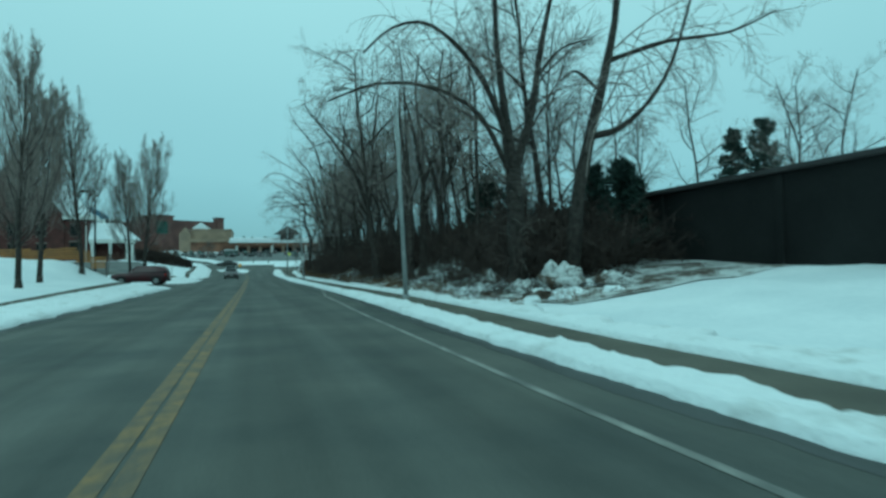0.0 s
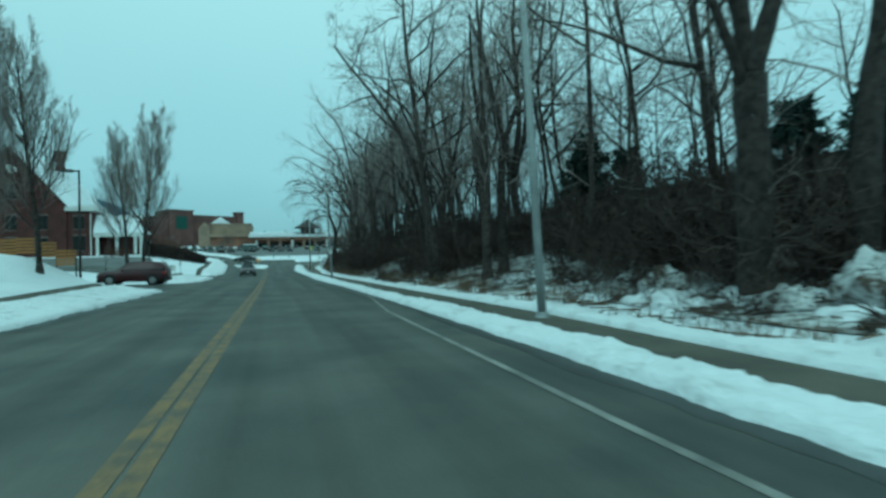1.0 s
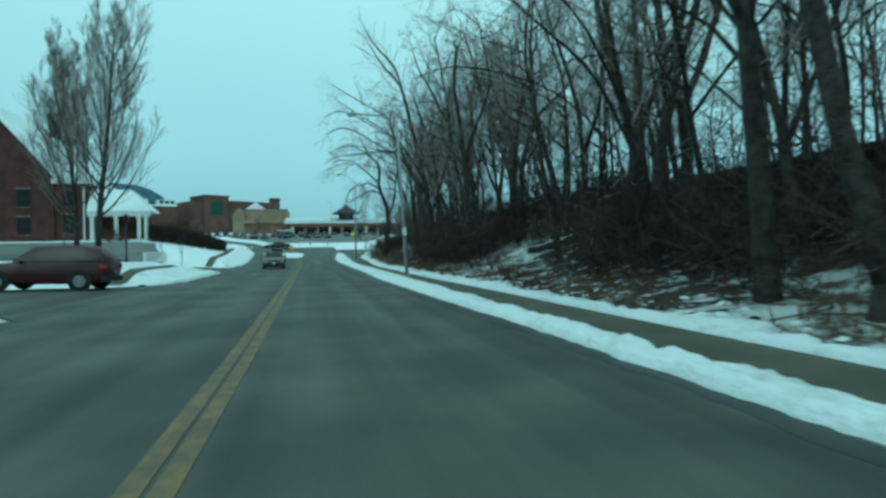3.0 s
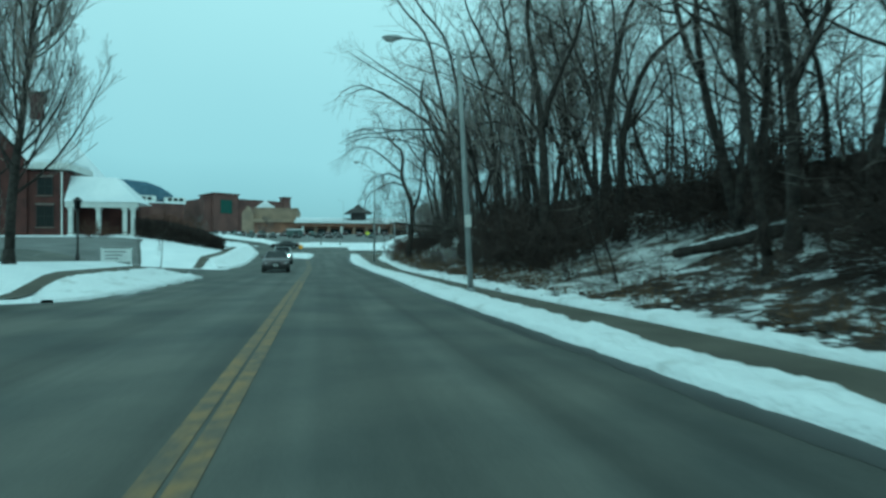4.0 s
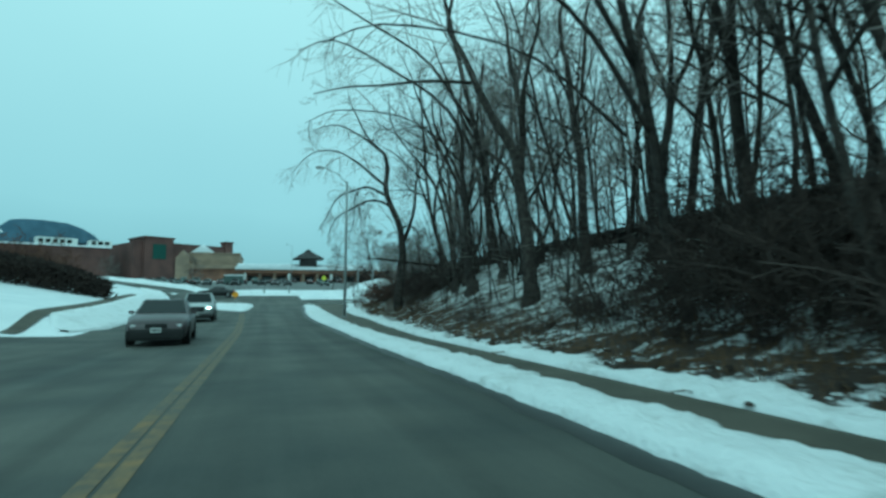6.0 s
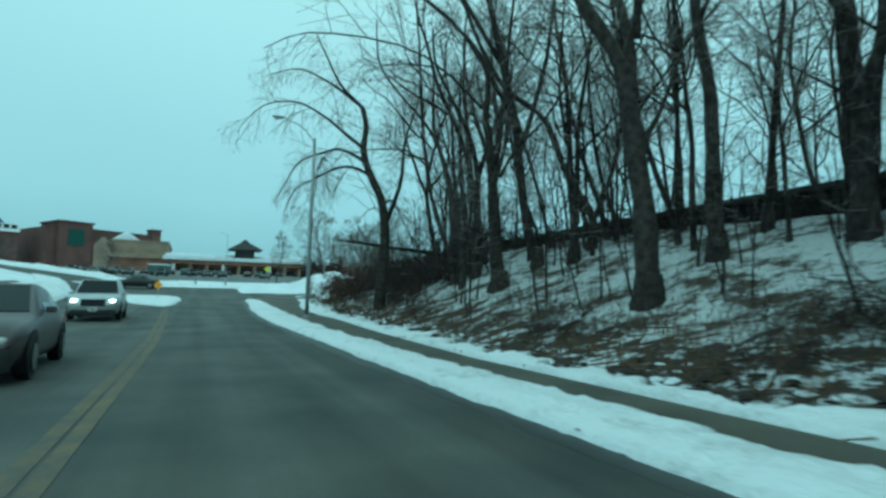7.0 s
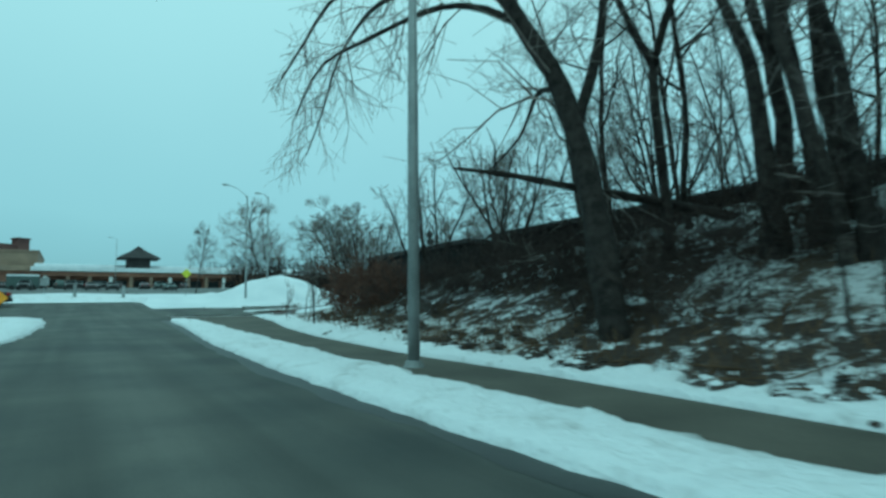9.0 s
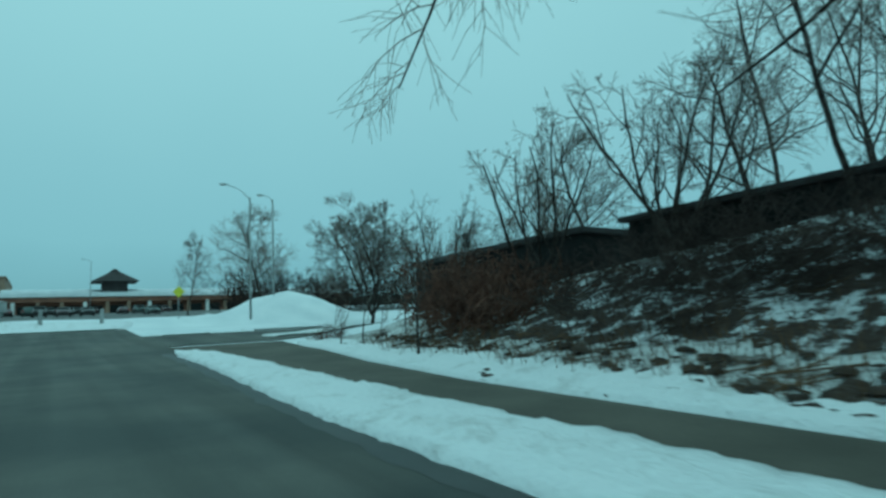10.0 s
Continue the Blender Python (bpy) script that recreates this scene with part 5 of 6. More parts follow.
def lot_lamp(at, h):
    root = new("lot_lamp")
    root.matrix_basis = pose(*at)
    tagged(root, "dark square-headed lamp post on the snow", "lamp post")
    t = Tubes()
    t.add([arr(0, 0, -0.3), arr(0, 0, h)], [0.09, 0.07], 10)
    mesh_ob("pole", t.v, t.f, DARK_STEEL, root, smooth=True)
    box_part("arm", (-0.45, 0.05, -0.05, 0.05, h - 0.12, h - 0.02), DARK_STEEL, root)
    box_part("lamp_head", (-1.15, -0.4, -0.2, 0.2, h - 0.16, h + 0.04), DARK_STEEL, root, 0.03)


lot_lamp(seat(-13.8, 59.8), 8.9)


# ---- signs ----
def pylon_sign(x, y, z0, z1):
    root = new("pylon_sign")
    root.location = (x, y, ground_z(x, y))
    tagged(root, "tall pole sign with a dark red waisted panel", "sign")
    g = ground_z(x, y)
    t = Tubes()
    t.add([arr(0.4, 0, -0.3), arr(0.4, 0, z1 - g - 0.4)], [0.16, 0.12], 10)
    mesh_ob("pole", t.v, t.f, DARK_STEEL, root, smooth=True)
    bm = bmesh.new()
    prof, n = [], 12
    for i in range(n + 1):
        s = i / n
        prof.append((0.92 - 0.25 * math.sin(math.pi * min(1, s * 1.25)) + (0.06 if s > 0.9 else 0), z0 - g + (z1 - z0) * s))
    front = [bm.verts.new((w, -0.2, z)) for w, z in prof] + [bm.verts.new((-w, -0.2, z)) for w, z in prof[::-1]]
    face = bm.faces.new(front)
    got = bmesh.ops.extrude_face_region(bm, geom=[face])
    bmesh.ops.translate(bm, vec=(0, 0.4, 0), verts=[e for e in got["geom"] if isinstance(e, bmesh.types.BMVert)])
    bmesh.ops.recalc_face_normals(bm, faces=bm.faces)
    part("sign_panel", bm, MAROON_SIGN, root)
    box_part("cap", (-1.02, 1.02, -0.26, 0.26, z1 - g, z1 - g + 0.35), DARK_STEEL, root, 0.04)


pylon_sign(-34.9, 123.5, 18.6, 21.8)


def signboard():
    root = new("signboard")
    root.location = seat(-10.3, 75.6, 0)
    tagged(root, "small white yard sign on two posts in the snow", "sign")
    box_part("panel", (-0.75, 0.75, -0.03, 0.03, 0.25, 0.95), WHITE, root, 0.01)
    box_part("post", (-0.75, -0.68, -0.02, 0.05, -0.2, 1.0), WHITE, root)
    box_part("post", (0.68, 0.75, -0.02, 0.05, -0.2, 1.0), WHITE, root)
    for k in range(3):
        box_part("lettering", (-0.55, 0.5 - 0.2 * k, -0.036, -0.03, 0.75 - 0.18 * k, 0.82 - 0.18 * k), GREY_BAR, root)


signboard()


def post_lantern(x, y, h):
    root = new("post_lantern")
    root.location = seat(x, y, 0)
    tagged(root, "dark post lantern standing in the snow", "lamp post")
    t = Tubes()
    t.add([arr(0, 0, -0.3), arr(0, 0, 0.5), arr(0, 0, 0.55), arr(0, 0, h - 0.5)], [0.11, 0.10, 0.06, 0.055], 10)
    mesh_ob("post", t.v, t.f, DARK_STEEL, root, smooth=True)
    bm = bmesh.new()
    bmesh.ops.create_cone(bm, cap_ends=True, segments=6, radius1=0.13, radius2=0.2, depth=0.42, matrix=Matrix.Translation((0, 0, h - 0.29)))
    part("lantern", bm, GLASS, root)
    bm = bmesh.new()
    bmesh.ops.create_cone(bm, cap_ends=True, segments=6, radius1=0.26, radius2=0.04, depth=0.2, matrix=Matrix.Translation((0, 0, h + 0.02)))
    part("cap", bm, DARK_STEEL, root)


post_lantern(-12.0, 75.2, 3.4)


def post_sign(name, at, h, shape, mat, label, size=0.45):
    root = new(name)
    root.location = at
    tagged(root, label, "sign")
    box_part("post", (-0.03, 0.03, -0.02, 0.02, -0.3, h), STEEL, root)
    bm = bmesh.new()
    if shape == "diamond":
        box(bm, -size, size, -0.03, -0.022, -size, size)
        bmesh.ops.rotate(bm, verts=bm.verts, matrix=Matrix.Rotation(radians(45), 3, "Y"))
        bmesh.ops.translate(bm, verts=bm.verts, vec=(0, 0, h))
    else:
        box(bm, -size, size, -0.03, -0.022, h - size * 1.1, h + size * 1.1)
    part("panel", bm, mat, root)
    return root


post_sign("warning_sign", seat(-2.4, 126, -0.1), 1.15, "diamond", ORANGE, "orange-yellow diamond marker on the snowy island", 0.26)
post_sign("crossing_sign", seat(9.3, 151.5, -0.1), 2.0, "diamond", LIME, "yellow-green diamond crossing sign on a post", 0.32)
post_sign("marker_post", seat(-1.6, 150.0, -0.1), 1.2, "square", STEEL, "small grey sign seen from its back", 0.3)
for x in (4.0, 0.5):
    p = new("marker_post")
    p.location = seat(x, 149.2, -0.1)
    tagged(p, "short grey post in the snow bank", "post")
    box_part("post", (-0.12, 0.12, -0.12, 0.12, -0.2, 1.1), STEEL, p, 0.03)


def signal_mast():
    root = new("signal_mast")
    root.location = seat(30, 141, 0)
    tagged(root, "small signal mast with dark round heads", "signal")
    t = Tubes()
    t.add([arr(0, 0, -0.2), arr(0, 0, 6.6)], [0.07, 0.06], 8)
    mesh_ob("pole", t.v, t.f, STEEL, root, smooth=True)
    for z in (6.9, 6.2):
        bm = bmesh.new()
        bmesh.ops.create_cone(bm, cap_ends=True, segments=16, radius1=0.35, radius2=0.35, depth=0.2, matrix=pose(0, -0.1, z, 90))
        part("signal_head", bm, DARK_STEEL, root)


signal_mast()

# ---- the long dark building on the crest ----
long_hall = new("long_low_building")
long_hall.location = (18.5, 40, 0)
tagged(long_hall, "long dark low building with a level roofline behind the trees", "building")
for k in range(24):
    y0 = -75 + k * 6.3
    top = 4.5 if k < 17 else 5.0
    box_part("wall_panel", (0, 0.3, y0 - 0.004, y0 + 6.29, -0.5, top), DARK_WALL, long_hall)
    box_part("pilaster", (-0.12, 0.0, y0 - 0.15, y0 + 0.15, -0.5, top - 0.05), DARK_WALL, long_hall)
box_part("end_wall", (0.3, 5, 75.9, 76.2, -0.5, 5.0), DARK_WALL, long_hall)
box_part("roof", (-0.25, 5.3, -75.3, 32.1, 4.5, 4.70), SHINGLE, long_hall, 0.05)
box_part("roof", (-0.25, 5.3, 32.1, 76.5, 5.0, 5.20), SHINGLE, long_hall, 0.05)
annex = new("low_annex")
annex.location = (18.6, 118.6, 0)
tagged(annex, "dark low annex at the end of the long building", "building")
box_part("wall", (0, 5, 0, 12.6, 0.5, 5.0), DARK_WALL, annex)
box_part("roof", (-0.2, 5.2, -0.2, 12.8, 5.0, 5.25), SHINGLE, annex, 0.05)


# ---- brick house across the road ----
def window_part(parent, x, z, w, h, y, arched=False):
    win = box_part("window", (x - w / 2, x + w / 2, y - 0.02, y + 0.05, z, z + h), GLASS, parent)
    for dims in ((x - w / 2 - 0.1, x - w / 2, y - 0.07, y + 0.05, z - 0.1, z + h + 0.1), (x + w / 2, x + w / 2 + 0.1, y - 0.07, y + 0.05, z - 0.1, z + h + 0.1)):
        box_part("frame", dims, DARK_STEEL, win)
    box_part("sill", (x - w / 2 - 0.15, x + w / 2 + 0.15, y - 0.14, y + 0.05, z - 0.17, z - 0.1), STONE, win)
    box_part("lintel", (x - w / 2 - 0.15, x + w / 2 + 0.15, y - 0.1, y + 0.05, z + h + 0.1, z + h + 0.26), STONE, win)
    box_part("mullion", (x - 0.03, x + 0.03, y - 0.05, y + 0.05, z, z + h), DARK_STEEL, win)
    box_part("transom", (x - w / 2, x + w / 2, y - 0.05, y + 0.05, z + h / 2 - 0.03, z + h / 2 + 0.03), DARK_STEEL, win)


def gable_block(bm, x0, x1, y0, y1, z0, eave, apex):
    m = (x0 + x1) / 2
    a = [bm.verts.new(p) for p in ((x0, y0, z0), (x1, y0, z0), (x1, y0, eave), (m, y0, apex), (x0, y0, eave))]
    b = [bm.verts.new(p) for p in ((x0, y1, z0), (x1, y1, z0), (x1, y1, eave), (m, y1, apex), (x0, y1, eave))]
    bm.faces.new(a)
    bm.faces.new(b[::-1])
    for i in range(5):
        j = (i + 1) % 5
        bm.faces.new((a[j], a[i], b[i], b[j]))
    bmesh.ops.recalc_face_normals(bm, faces=bm.faces)
    return bm


house = new("brick_house")
house.location = (0.4, 0, 0.05)
tagged(house, "red brick gabled building with white trim and snowy roofs", "building")
part("gable_wall", gable_block(bmesh.new(), -44.6, -30.4, 110, 134, 2.5, 11.0, 19.6), BRICK, house)
for sgn in (-1, 1):
    bm = bmesh.new()
    m = -37.5
    ex = m + sgn * 7.75
    pts = [(m, 109.5, 20.05), (ex, 109.5, 10.65), (ex, 134.5, 10.65), (m, 134.5, 20.05)]
    lo = [bm.verts.new(p) for p in pts]
    hi = [bm.verts.new((x, y, z + 0.35)) for x, y, z in pts]
    bm.faces.new(lo)
    bm.faces.new(hi[::-1])
    for i in range(4):
        bm.faces.new((lo[i], hi[i], hi[(i + 1) % 4], lo[(i + 1) % 4]))
    bmesh.ops.recalc_face_normals(bm, faces=bm.faces)
    part("roof", bm, SHINGLE if sgn < 0 else SNOW, house)
bm = bmesh.new()
bmesh.ops.create_cone(bm, cap_ends=True, segments=20, radius1=0.85, radius2=0.85, depth=0.2, matrix=pose(-37.6, 109.95, 16.7, 90) @ Matrix.Diagonal((1, 0.75, 1, 1)))
part("round_vent", bm, WHITE, house)
window_part(house, -37.7, 12.2, 1.5, 2.3, 110)
for x in (-41.8, -37.6, -33.6):
    window_part(house, x, 7.6, 1.3, 2.0, 110)
    window_part(house, x, 4.2, 1.3, 2.0, 110)
box_part("wing_wall", (-30.4, -26.7, 110.3, 116, 2.5, 10.2), BRICK, house)
box_part("cornice", (-30.6, -26.3, 109.9, 116.3, 10.4, 11.1), WHITE, house, 0.05)
box_part("wing_roof", (-30.4, -26.5, 110.1, 116.1, 11.1, 11.5), SNOW, house, 0.15)
window_part(house, -28.8, 7.7, 1.3, 1.8, 110.3)
window_part(house, -28.8, 4.3, 1.5, 2.2, 110.3)
box_part("downpipe", (-27.25, -27.1, 110.15, 110.3, 3, 10.2), WHITE, house)
box_part("porch_wall", (-26.7, -20.6, 113.2, 114.4, 2.8, 6.7), BRICK, house)
bm = bmesh.new()
r0 = [bm.verts.new(p) for p in ((-26.72, 109.6, 6.95), (-19.5, 109.6, 6.95), (-19.5, 114.8, 6.95), (-26.72, 114.8, 6.95))]
r1 = [bm.verts.new(p) for p in ((-26.72, 111.3, 9.9), (-22.2, 111.3, 9.8), (-22.2, 113.2, 9.8), (-26.72, 113.2, 9.9))]
for i in range(4):
    bm.faces.new((r0[i], r0[(i + 1) % 4], r1[(i + 1) % 4], r1[i]))
bm.faces.new(r1)
bm.faces.new(r0[::-1])
bmesh.ops.recalc_face_normals(bm, faces=bm.faces)
part("porch_roof", bm, SNOW, house)
box_part("porch_beam", (-26.7, -19.6, 109.7, 110.2, 6.35, 6.95), WHITE, house)
for x in (-26.2, -23.5, -20.9, -20.1):
    bm = bmesh.new()
    box(bm, x - 0.2, x + 0.2, 109.75, 110.15, 3.0, 6.35, 0.03)
    box(bm, x - 0.28, x + 0.28, 109.67, 110.23, 6.1, 6.3)
    box(bm, x - 0.28, x + 0.28, 109.67, 110.23, 3.1, 3.5)
    part("column", bm, WHITE, house)

# orange snow fence strung along the heap of snow on the lawn
fence = new("snow_fence")
tagged(fence, "faded orange plastic snow fence along a heap of snow", "fence")
for k in range(8):
    x, y = -9.6 - 0.95 * k, 44.5 + 0.2 * k
    g = ground_z(x, y)
    box_part("post", (x - 0.03, x + 0.03, y - 0.03, y + 0.03, g - 0.2, g + 1.0), DARK_STEEL, fence)
    if k < 7:
        for j in range(5):
            z = max(g, ground_z(x - 0.95, y)) + 0.12 + 0.17 * j
            box_part("slat", (x - 0.95, x - 0.02, y - 0.012 + 0.1, y + 0.012 + 0.1, z, z + 0.12), SNOW_FENCE, fence)

# clipped hedge running down to the corner
hedge = Tubes()
rs = np.random.default_rng(33)
for k in range(7500):
    s = rs.random()
    cx, cy = -19.0 + 8.8 * s, 109.2 - 0.7 * s
    x, y = cx + rs.normal(0, 0.15), cy + rs.uniform(-0.9, 0.9)
    top = 1.9 * (1 - 0.45 * s ** 4)
    z = ground_z(x, y) + rs.uniform(0.0, 1) ** 0.7 * top
    d = unit(rs.normal(0, 1, 3) + arr(0, 0, 0.5)) * rs.uniform(0.2, 0.4)
    p = arr(x, y, z)
    hedge.add([p, p + d], [0.05, 0.02], 3)
tagged(mesh_ob("clipped_hedge", hedge.v, hedge.f, BRUSH), "dark brown clipped hedge running down to the corner", "hedge")

# ---- shops and halls beyond the junction ----
def far_block(name, label, pieces):
    root = new(name)
    tagged(root, label, "building")
    for nm, dims, mat, bev in pieces:
        box_part(nm, dims, mat, root, bev)
    return root


hall = far_block("brick_hall", "large red brick hall with a tower block, dulled by haze in its colour", [
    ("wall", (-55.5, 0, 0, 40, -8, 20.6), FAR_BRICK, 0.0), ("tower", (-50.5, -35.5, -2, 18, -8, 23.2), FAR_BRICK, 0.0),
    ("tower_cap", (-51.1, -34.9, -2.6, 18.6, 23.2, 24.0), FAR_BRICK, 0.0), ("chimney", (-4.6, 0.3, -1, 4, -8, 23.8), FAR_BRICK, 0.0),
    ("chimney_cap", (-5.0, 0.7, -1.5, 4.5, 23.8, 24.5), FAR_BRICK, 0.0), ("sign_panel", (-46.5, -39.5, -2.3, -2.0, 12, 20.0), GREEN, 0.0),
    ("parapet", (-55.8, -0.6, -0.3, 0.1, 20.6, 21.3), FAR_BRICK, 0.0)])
hall.matrix_basis = pose(-19, 420, 13.2, 0, 0, 33)
for k in range(9):
    window_part(hall, -30 + k * 3.0, 6.5, 1.6, 2.6, 0)
tan = far_block("tan_store", "tan store with a white-roofed entrance gable", [
    ("wall", (-31, -10.5, 330, 370, 8, 23.2), TAN, 0.1), ("storefront", (-31, -10.8, 328.2, 330, 8, 16.5), AWNING, 0.0),
    ("canopy", (-31.5, -10.3, 326.5, 330.2, 16.5, 18.2), TAN, 0.1), ("parapet", (-31.3, -10.2, 329.7, 370.3, 23.2, 23.8), TAN, 0.0)])
part("entrance_gable", gable_block(bmesh.new(), -36.5, -31, 328, 345, 8, 21, 24.5), TAN, tan)
bm = bmesh.new()
gable_block(bm, -31.2, -20.8, 332, 348, 22.6, 23.8, 27.6)
part("snowy_roof", bm, SNOW, tan)
strip = far_block("shop_row", "long low brown shop row under a snowy roof", [
    ("wall", (-10.2, 95, 300, 330, 7, 13.9), AWNING, 0.0), ("fascia", (-10.4, 95.2, 296.5, 300, 13.2, 14.6), AWNING, 0.05),
    ("roof_front", (-10.6, 95.4, 296, 312, 14.6, 15.9), SNOW, 0.2), ("roof_ridge", (-10.6, 95.4, 312, 331, 16.6, 18.0), SNOW, 0.3),
    ("roof_edge", (-10.7, 95.5, 311.4, 331, 15.5, 16.6), SHINGLE, 0.0), ("ridge_cap", (-10.4, 95.2, 329, 331.4, 18.0, 18.6), SHINGLE, 0.0)])
for k in range(18):
    x = -7 + k * 5.6
    box_part("pillar", (x - 0.45, x + 0.45, 296.6, 297.5, 7, 13.2), TAN if k % 3 else WHITE, strip, 0.0)
    box_part("shop_window", (x + 0.9, x + 4.6, 299.9, 300.02, 9.3, 12.2), GLASS, strip, 0.0)
cup = bmesh.new()
bmesh.ops.create_cone(cup, cap_ends=True, segments=4, radius1=9.0, radius2=1.0, depth=3.6, matrix=Matrix.Translation((18.0, 308, 21.6)) @ Matrix.Rotation(radians(45), 4, "Z"))
bmesh.ops.create_cone(cup, cap_ends=True, segments=4, radius1=2.0, radius2=0.2, depth=1.0, matrix=Matrix.Translation((18.0, 308, 23.7)) @ Matrix.Rotation(radians(45), 4, "Z"))
part("cupola_roof", cup, SHINGLE, strip)
box_part("cupola_base", (14.6, 21.4, 304.5, 311.5, 15.6, 19.9), SHINGLE, strip)
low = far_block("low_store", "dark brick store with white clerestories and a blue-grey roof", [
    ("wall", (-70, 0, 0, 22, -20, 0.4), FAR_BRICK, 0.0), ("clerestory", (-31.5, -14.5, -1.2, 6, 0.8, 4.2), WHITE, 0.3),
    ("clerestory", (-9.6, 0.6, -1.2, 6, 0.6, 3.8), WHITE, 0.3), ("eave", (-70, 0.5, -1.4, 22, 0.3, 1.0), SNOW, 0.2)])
low.matrix_basis = pose(-75.5, 387, 29.4, 0, 0, 24)
for x0, n in ((-31.5, 5), (-9.6, 3)):
    for k in range(n):
        x = x0 + 2.0 + k * 2.9
        box_part("pane", (x - 1.0, x + 1.0, -1.4, -1.15, 1.7, 3.4), GLASS, low)
bm = bmesh.new()
ridge = ((-48, 2.0), (-45, 8.8), (-41, 12.4), (-36, 13.2), (-28, 13.3), (-18, 12.6), (-11, 10.2), (-5.5, 6.8), (-2.5, 3.0))
fr = [bm.verts.new((x, 8, z)) for x, z in ridge]
bk = [bm.verts.new((x, 28, z)) for x, z in ridge]
for i in range(len(ridge) - 1):
    bm.faces.new((fr[i], fr[i + 1], bk[i + 1], bk[i]))
bm.faces.new(fr[::-1])
bm.faces.new(bk)
bmesh.ops.recalc_face_normals(bm, faces=bm.faces)
part("blue_roof", bm, BLUE_ROOF, low)


# ---- cars ----
SEDAN = ((0.0, 0.52, 0.80, 0.80), (0.03, 0.30, 0.95, 0.97), (0.17, 0.24, 0.98, 1.02), (0.30, 0.22, 0.98, 1.40), (0.42, 0.22, 0.96, 1.46), (0.53, 0.22, 0.95, 1.45),
         (0.70, 0.22, 0.93, 0.99), (0.84, 0.24, 0.86, 0.91), (0.94, 0.26, 0.76, 0.82), (0.98, 0.30, 0.68, 0.72), (1.0, 0.40, 0.58, 0.60))
WAGON = ((0.0, 0.55, 1.00, 1.02), (0.02, 0.34, 1.06, 1.35), (0.06, 0.28, 1.08, 1.66), (0.25, 0.26, 1.08, 1.74), (0.45, 0.26, 1.06, 1.73), (0.55, 0.26, 1.05, 1.71),
         (0.70, 0.26, 1.03, 1.12), (0.88, 0.28, 0.98, 1.03), (0.97, 0.32, 0.86, 0.92), (1.0, 0.46, 0.72, 0.75))


def car(name, label, at, turn, paint, stations, length, width, lit=False, plate=True, pitch=0.0, rounds=22):
    root = new(name)
    root.matrix_basis = pose(*at, 0, 0, turn) @ pose(0, 0, 0, 0, pitch, 0)
    tagged(root, label, "car")
    hw = width / 2
    bm = bmesh.new()
    rings = []
    for s, zb, belt, top in stations:
        x = (s - 0.5) * length
        nose = 1 - 0.16 * max(0, abs(s - 0.5) - 0.40) / 0.1
        cab = top - belt > 0.15
        wt = hw * (0.74 if cab else 0.90) * nose
        wb = hw * nose
        loop = [(-wt * 0.9, top), (wt * 0.9, top), (wt, top - 0.05), (wb * 0.98, belt), (wb, (zb + belt) / 2 + 0.05), (wb * 0.97, zb + 0.12), (wb * 0.9, zb),
                (-wb * 0.9, zb), (-wb * 0.97, zb + 0.12), (-wb, (zb + belt) / 2 + 0.05), (-wb * 0.98, belt), (-wt, top - 0.05)]
        rings.append([bm.verts.new((x, y, z)) for y, z in loop])
    for a, b in zip(rings, rings[1:]):
        for i in range(12):
            j = (i + 1) % 12
            bm.faces.new((a[i], a[j], b[j], b[i]))
    bm.faces.new(rings[0])
    bm.faces.new(rings[-1][::-1])
    bmesh.ops.recalc_face_normals(bm, faces=bm.faces)
    part("body", bm, paint, root, smooth=True)
    # glass: windscreen, rear window and side windows, a little proud of the cabin
    cabin = [q for q in stations if q[3] - q[2] > 0.15]
    i0, i1 = stations.index(cabin[0]), stations.index(cabin[-1])

    def px(q):
        return (q[0] - 0.5) * length

    def pane(nm, pts):
        b = bmesh.new()
        f = b.faces.new([b.verts.new(p) for p in pts])
        got = bmesh.ops.extrude_face_region(b, geom=[f])
        b.normal_update()
        nrm = f.normal.copy()
        bmesh.ops.translate(b, vec=nrm * 0.02, verts=[e for e in got["geom"] if isinstance(e, bmesh.types.BMVert)])
        bmesh.ops.translate(b, vec=nrm * 0.004, verts=b.verts)
        bmesh.ops.recalc_face_normals(b, faces=b.faces)
        part(nm, b, GLASS, root)

    a, b = stations[i1], stations[i1 + 1]
    w0, w1 = hw * 0.66, hw * 0.82
    pane("windscreen", [(px(a) + 0.04, -w0, a[3] - 0.015), (px(b) + 0.02, -w1, b[3] + 0.02), (px(b) + 0.02, w1, b[3] + 0.02), (px(a) + 0.04, w0, a[3] - 0.015)])
    a, b = stations[i0], stations[i0 - 1]
    pane("rear_window", [(px(a) - 0.02, w0, a[3] - 0.08), (px(b) + 0.06, w1, max(b[3], a[2]) + 0.03), (px(b) + 0.06, -w1, max(b[3], a[2]) + 0.03), (px(a) - 0.02, -w0, a[3] - 0.08)])
    mid = (px(cabin[0]) + px(cabin[-1])) / 2 + 0.1
    zt, zb = min(cabin[0][3], cabin[-1][3]) - 0.10, cabin[1][2] + 0.05
    yt, yb = hw * 0.775, hw * 0.975
    for sgn in (-1, 1):
        for x0, x1, c0, c1 in ((px(cabin[0]) - 0.15, mid - 0.05, 0.3, 0), (mid + 0.05, px(cabin[-1]) + 0.35, 0, 0.4)):
            q = [(x0, sgn * yb, zb), (x1, sgn * yb, zb), (x1 - c1, sgn * yt, zt), (x0 + c0, sgn * yt, zt)]
            pane("side_window", q if sgn < 0 else q[::-1])
    # wheels
    wr = 0.33 if stations is SEDAN else 0.37
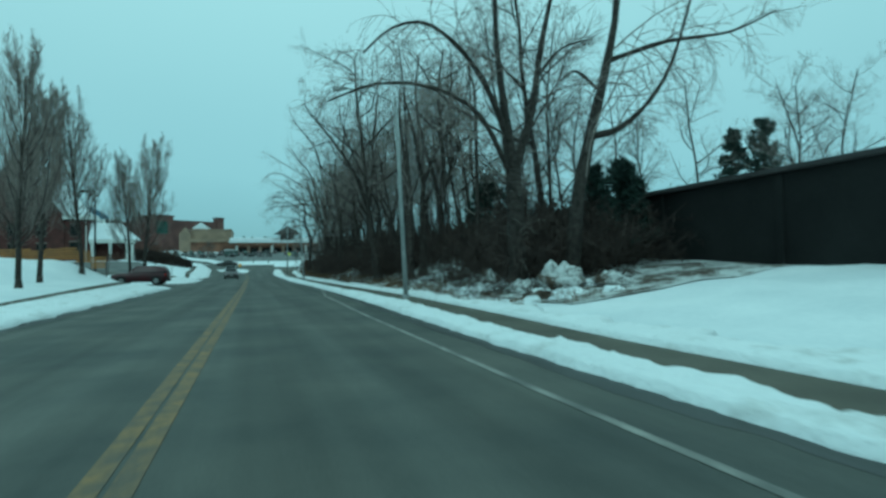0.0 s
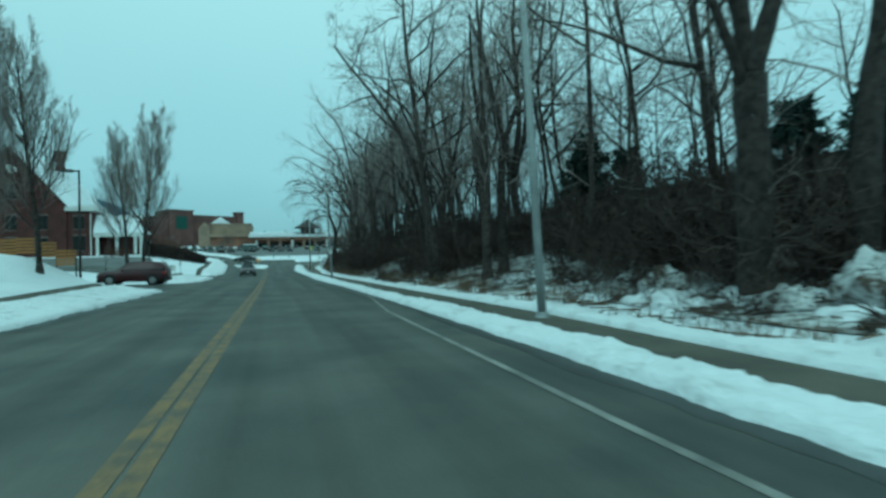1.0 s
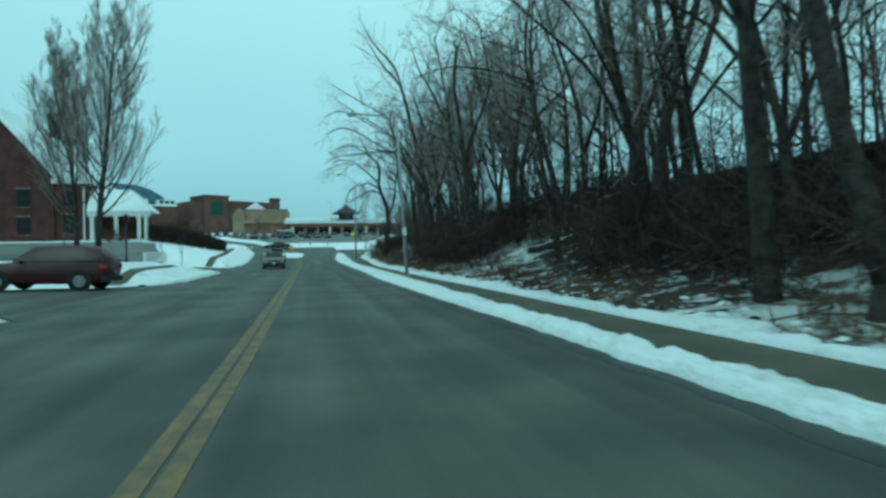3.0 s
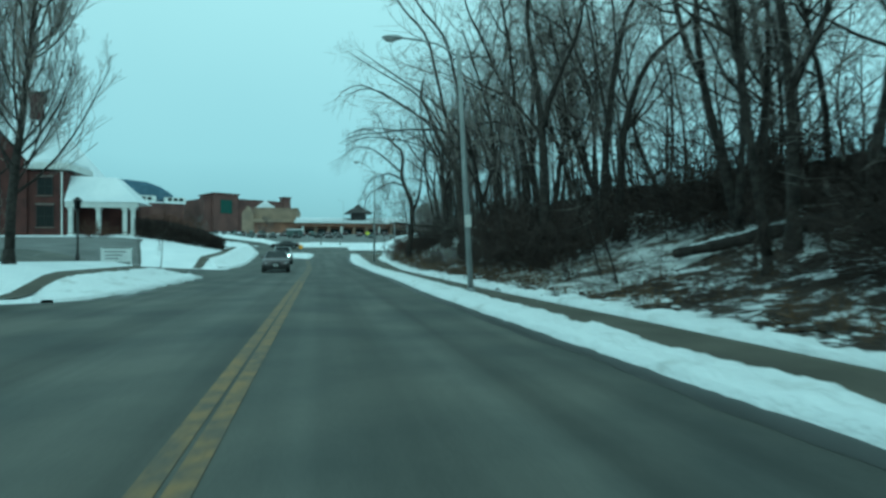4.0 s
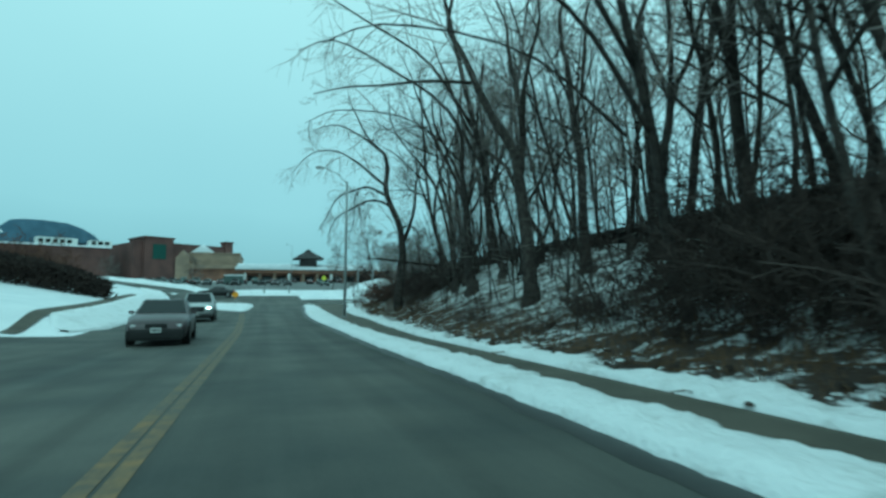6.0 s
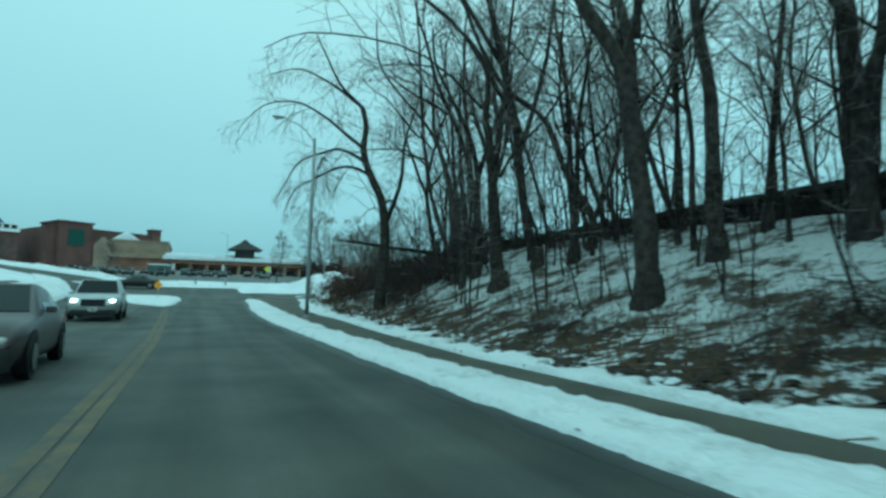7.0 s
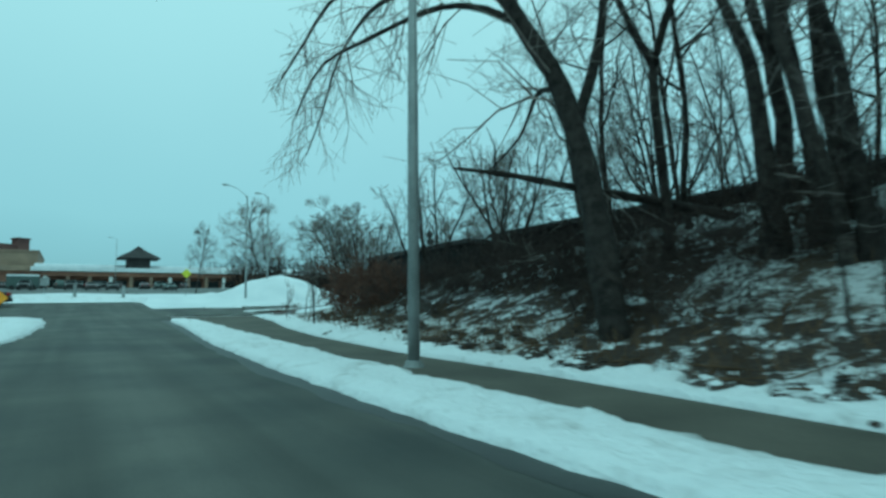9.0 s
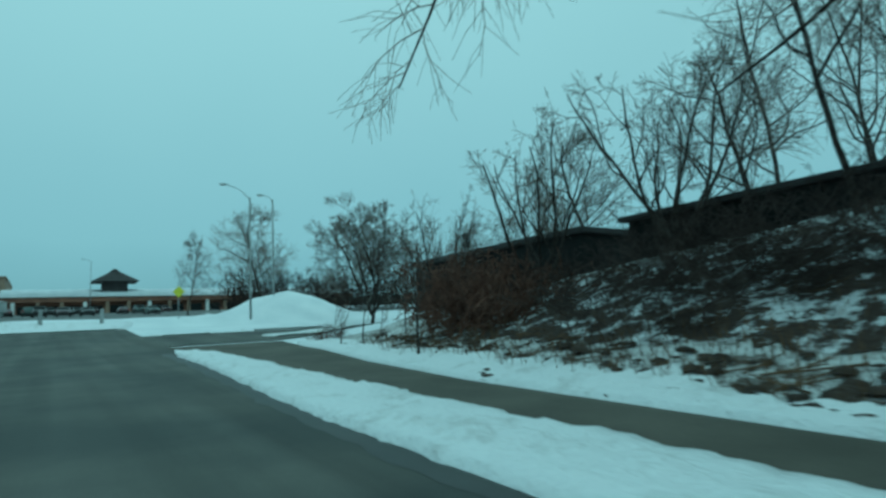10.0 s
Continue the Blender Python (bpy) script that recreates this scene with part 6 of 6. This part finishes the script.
    for s in (0.185, 0.805):
        for sgn in (-1, 1):
            x = (s - 0.5) * length
            b = bmesh.new()
            bmesh.ops.create_cone(b, cap_ends=True, segments=rounds, radius1=wr, radius2=wr, depth=0.22, matrix=pose(x, sgn * (hw - 0.10), wr, 90))
            bmesh.ops.bevel(b, geom=[e for e in b.edges if len(e.link_faces) == 2 and e.calc_face_angle(0) > 1.0], offset=0.03, segments=2, affect="EDGES")
            wheel = part("wheel", b, RUBBER, root)
            b = bmesh.new()
            bmesh.ops.create_cone(b, cap_ends=True, segments=rounds - 4, radius1=wr * 0.62, radius2=wr * 0.5, depth=0.03, matrix=pose(x, sgn * (hw + 0.02), wr, 90 * sgn))
            part("rim", b, RIM, wheel)
            b = bmesh.new()
            bmesh.ops.create_cone(b, cap_ends=True, segments=rounds - 2, radius1=wr * 1.16, radius2=wr * 1.16, depth=0.02, matrix=pose(x, sgn * (hw - 0.0), wr + 0.03, 90))
            part("wheel_arch", b, PLASTIC, root)
    # lamps, bumpers, grille, mirrors, plates
    fx, rx = length / 2, -length / 2
    zl = stations[-2][2] - 0.04
    for sgn in (-1, 1):
        b = bmesh.new()
        bmesh.ops.create_uvsphere(b, u_segments=12, v_segments=8, radius=1, matrix=Matrix.Translation((fx - 0.12, sgn * hw * 0.70, zl - 0.03)) @ Matrix.Diagonal((0.12, 0.13, 0.075, 1)))
        part("headlight", b, HEADLIGHT if lit else LENS, root, "bright lit headlight" if lit else "", smooth=True)
        box_part("tail_light", (rx - 0.01, rx + 0.2, sgn * hw * 0.78 - 0.12, sgn * hw * 0.78 + 0.12, stations[1][2] - 0.24, stations[1][2] - 0.02), TAIL, root, 0.03)
        box_part("mirror", (px(cabin[-1]) + 0.30, px(cabin[-1]) + 0.40, sgn * (hw + 0.06) - 0.08, sgn * (hw + 0.06) + 0.08, cabin[-1][2] + 0.02, cabin[-1][2] + 0.13), paint, root, 0.03)
    wagon = stations is WAGON
    gz, gw = (0.24, 0.46) if wagon else (0.09, 0.34)
    bz, bw = (0.45, 0.84) if wagon else (0.53, 0.88)
    pz = 0.38 if wagon else 0.42
    box_part("grille", (fx - 0.10, fx + 0.015, -hw * gw, hw * gw, zl - gz, zl + 0.05), PLASTIC, root, 0.02)
    box_part("front_bumper", (fx - 0.24, fx + 0.04, -hw * bw, hw * bw, 0.18, bz), PLASTIC, root, 0.10)
    box_part("rear_bumper", (rx - 0.06, rx + 0.16, -hw * 0.88, hw * 0.88, 0.32, 0.55), PLASTIC, root, 0.04)
    if plate:
        pl = box_part("number_plate", (fx + 0.05, fx + 0.065, -0.15, 0.15, pz, pz + 0.15), WHITE, root)
        box_part("number_bar", (fx + 0.065, fx + 0.069, -0.11, 0.11, pz + 0.04, pz + 0.11), GREY_BAR, pl)
    return root


car("maroon_crossover", "dark maroon crossover turning into the driveway", (-9.6, 57.4, (ground_z(-8.0, 57.4) + ground_z(-11.2, 57.4)) / 2 + 0.07), 176, MAROON, WAGON, 4.6, 1.85, pitch=-math.degrees(math.atan((ground_z(-11.2, 57.4) - ground_z(-8.0, 57.4)) / 3.2)))
car("brown_sedan", "dark purplish-brown salt-dusted sedan in the oncoming lane", (-2.75, 84.4, road_z(84.4) + 0.05), -87, BROWN_SILVER, SEDAN, 4.7, 1.8)
car("silver_suv", "pale silver car with lit headlights in the oncoming lane", (-3.4, 101.6, road_z(101.6) + 0.05), -88, SILVER, WAGON, 4.7, 1.9, True)
car("black_sedan", "black sedan crossing the junction", (-5.6, 143.5, road_z(144) + 0.05), 180, BLACK_PAINT, SEDAN, 4.7, 1.8)
car("dark_sedan", "dark sedan waiting on the cross street", (-17.2, 143.5, road_z(143.5) + 0.05), 160, BLACK_PAINT, SEDAN, 4.6, 1.8)
rng = random.Random(21)
PAINTS = (GREY_PAINT, BLACK_PAINT, SILVER, GREY_PAINT, BLACK_PAINT, MAROON, BROWN_SILVER)
first = {}
for row, (y, x0, x1) in enumerate(((206, -46, 12), (232, -58, 16), (258, -64, 22))):
    x = x0
    while x < x1:
        x += rng.choice((3.0, 3.1, 3.2, 6.2, 9.0))
        k = (rng.randrange(7), rng.randrange(2))
        m = pose(x, y + rng.uniform(-0.5, 0.5), ground_z(x, y) + 0.07, 0, 0, rng.choice((90, -90)) + rng.uniform(-3, 3))
        if k in first:
            copy_thing(first[k], m)
        else:
            first[k] = car("parked_car", "car parked in a row before the shops", (0, 0, 0), 0, PAINTS[k[0]], (SEDAN, WAGON)[k[1]], 4.6, 1.82, False, False, rounds=12)
            tagged(first[k], group="parked cars")
            first[k].matrix_basis = m
van = new("box_van")
van.location = (-7.0, 214, ground_z(-7, 214) + 0.06)
tagged(van, "dark van with a snow-covered roof", "van")
box_part("body", (-2.3, 2.3, -1, 1, 0.4, 2.3), GREY_PAINT, van, 0.1)
box_part("snow_cap", (-2.25, 2.25, -0.95, 0.95, 2.3, 2.6), SNOW, van, 0.08)
for x in (-1.5, 1.5):
    for y in (-0.9, 0.9):
        bm = bmesh.new()
        bmesh.ops.create_cone(bm, cap_ends=True, segments=14, radius1=0.38, radius2=0.38, depth=0.25, matrix=pose(x, y, 0.38, 90))
        part("wheel", bm, RUBBER, van)
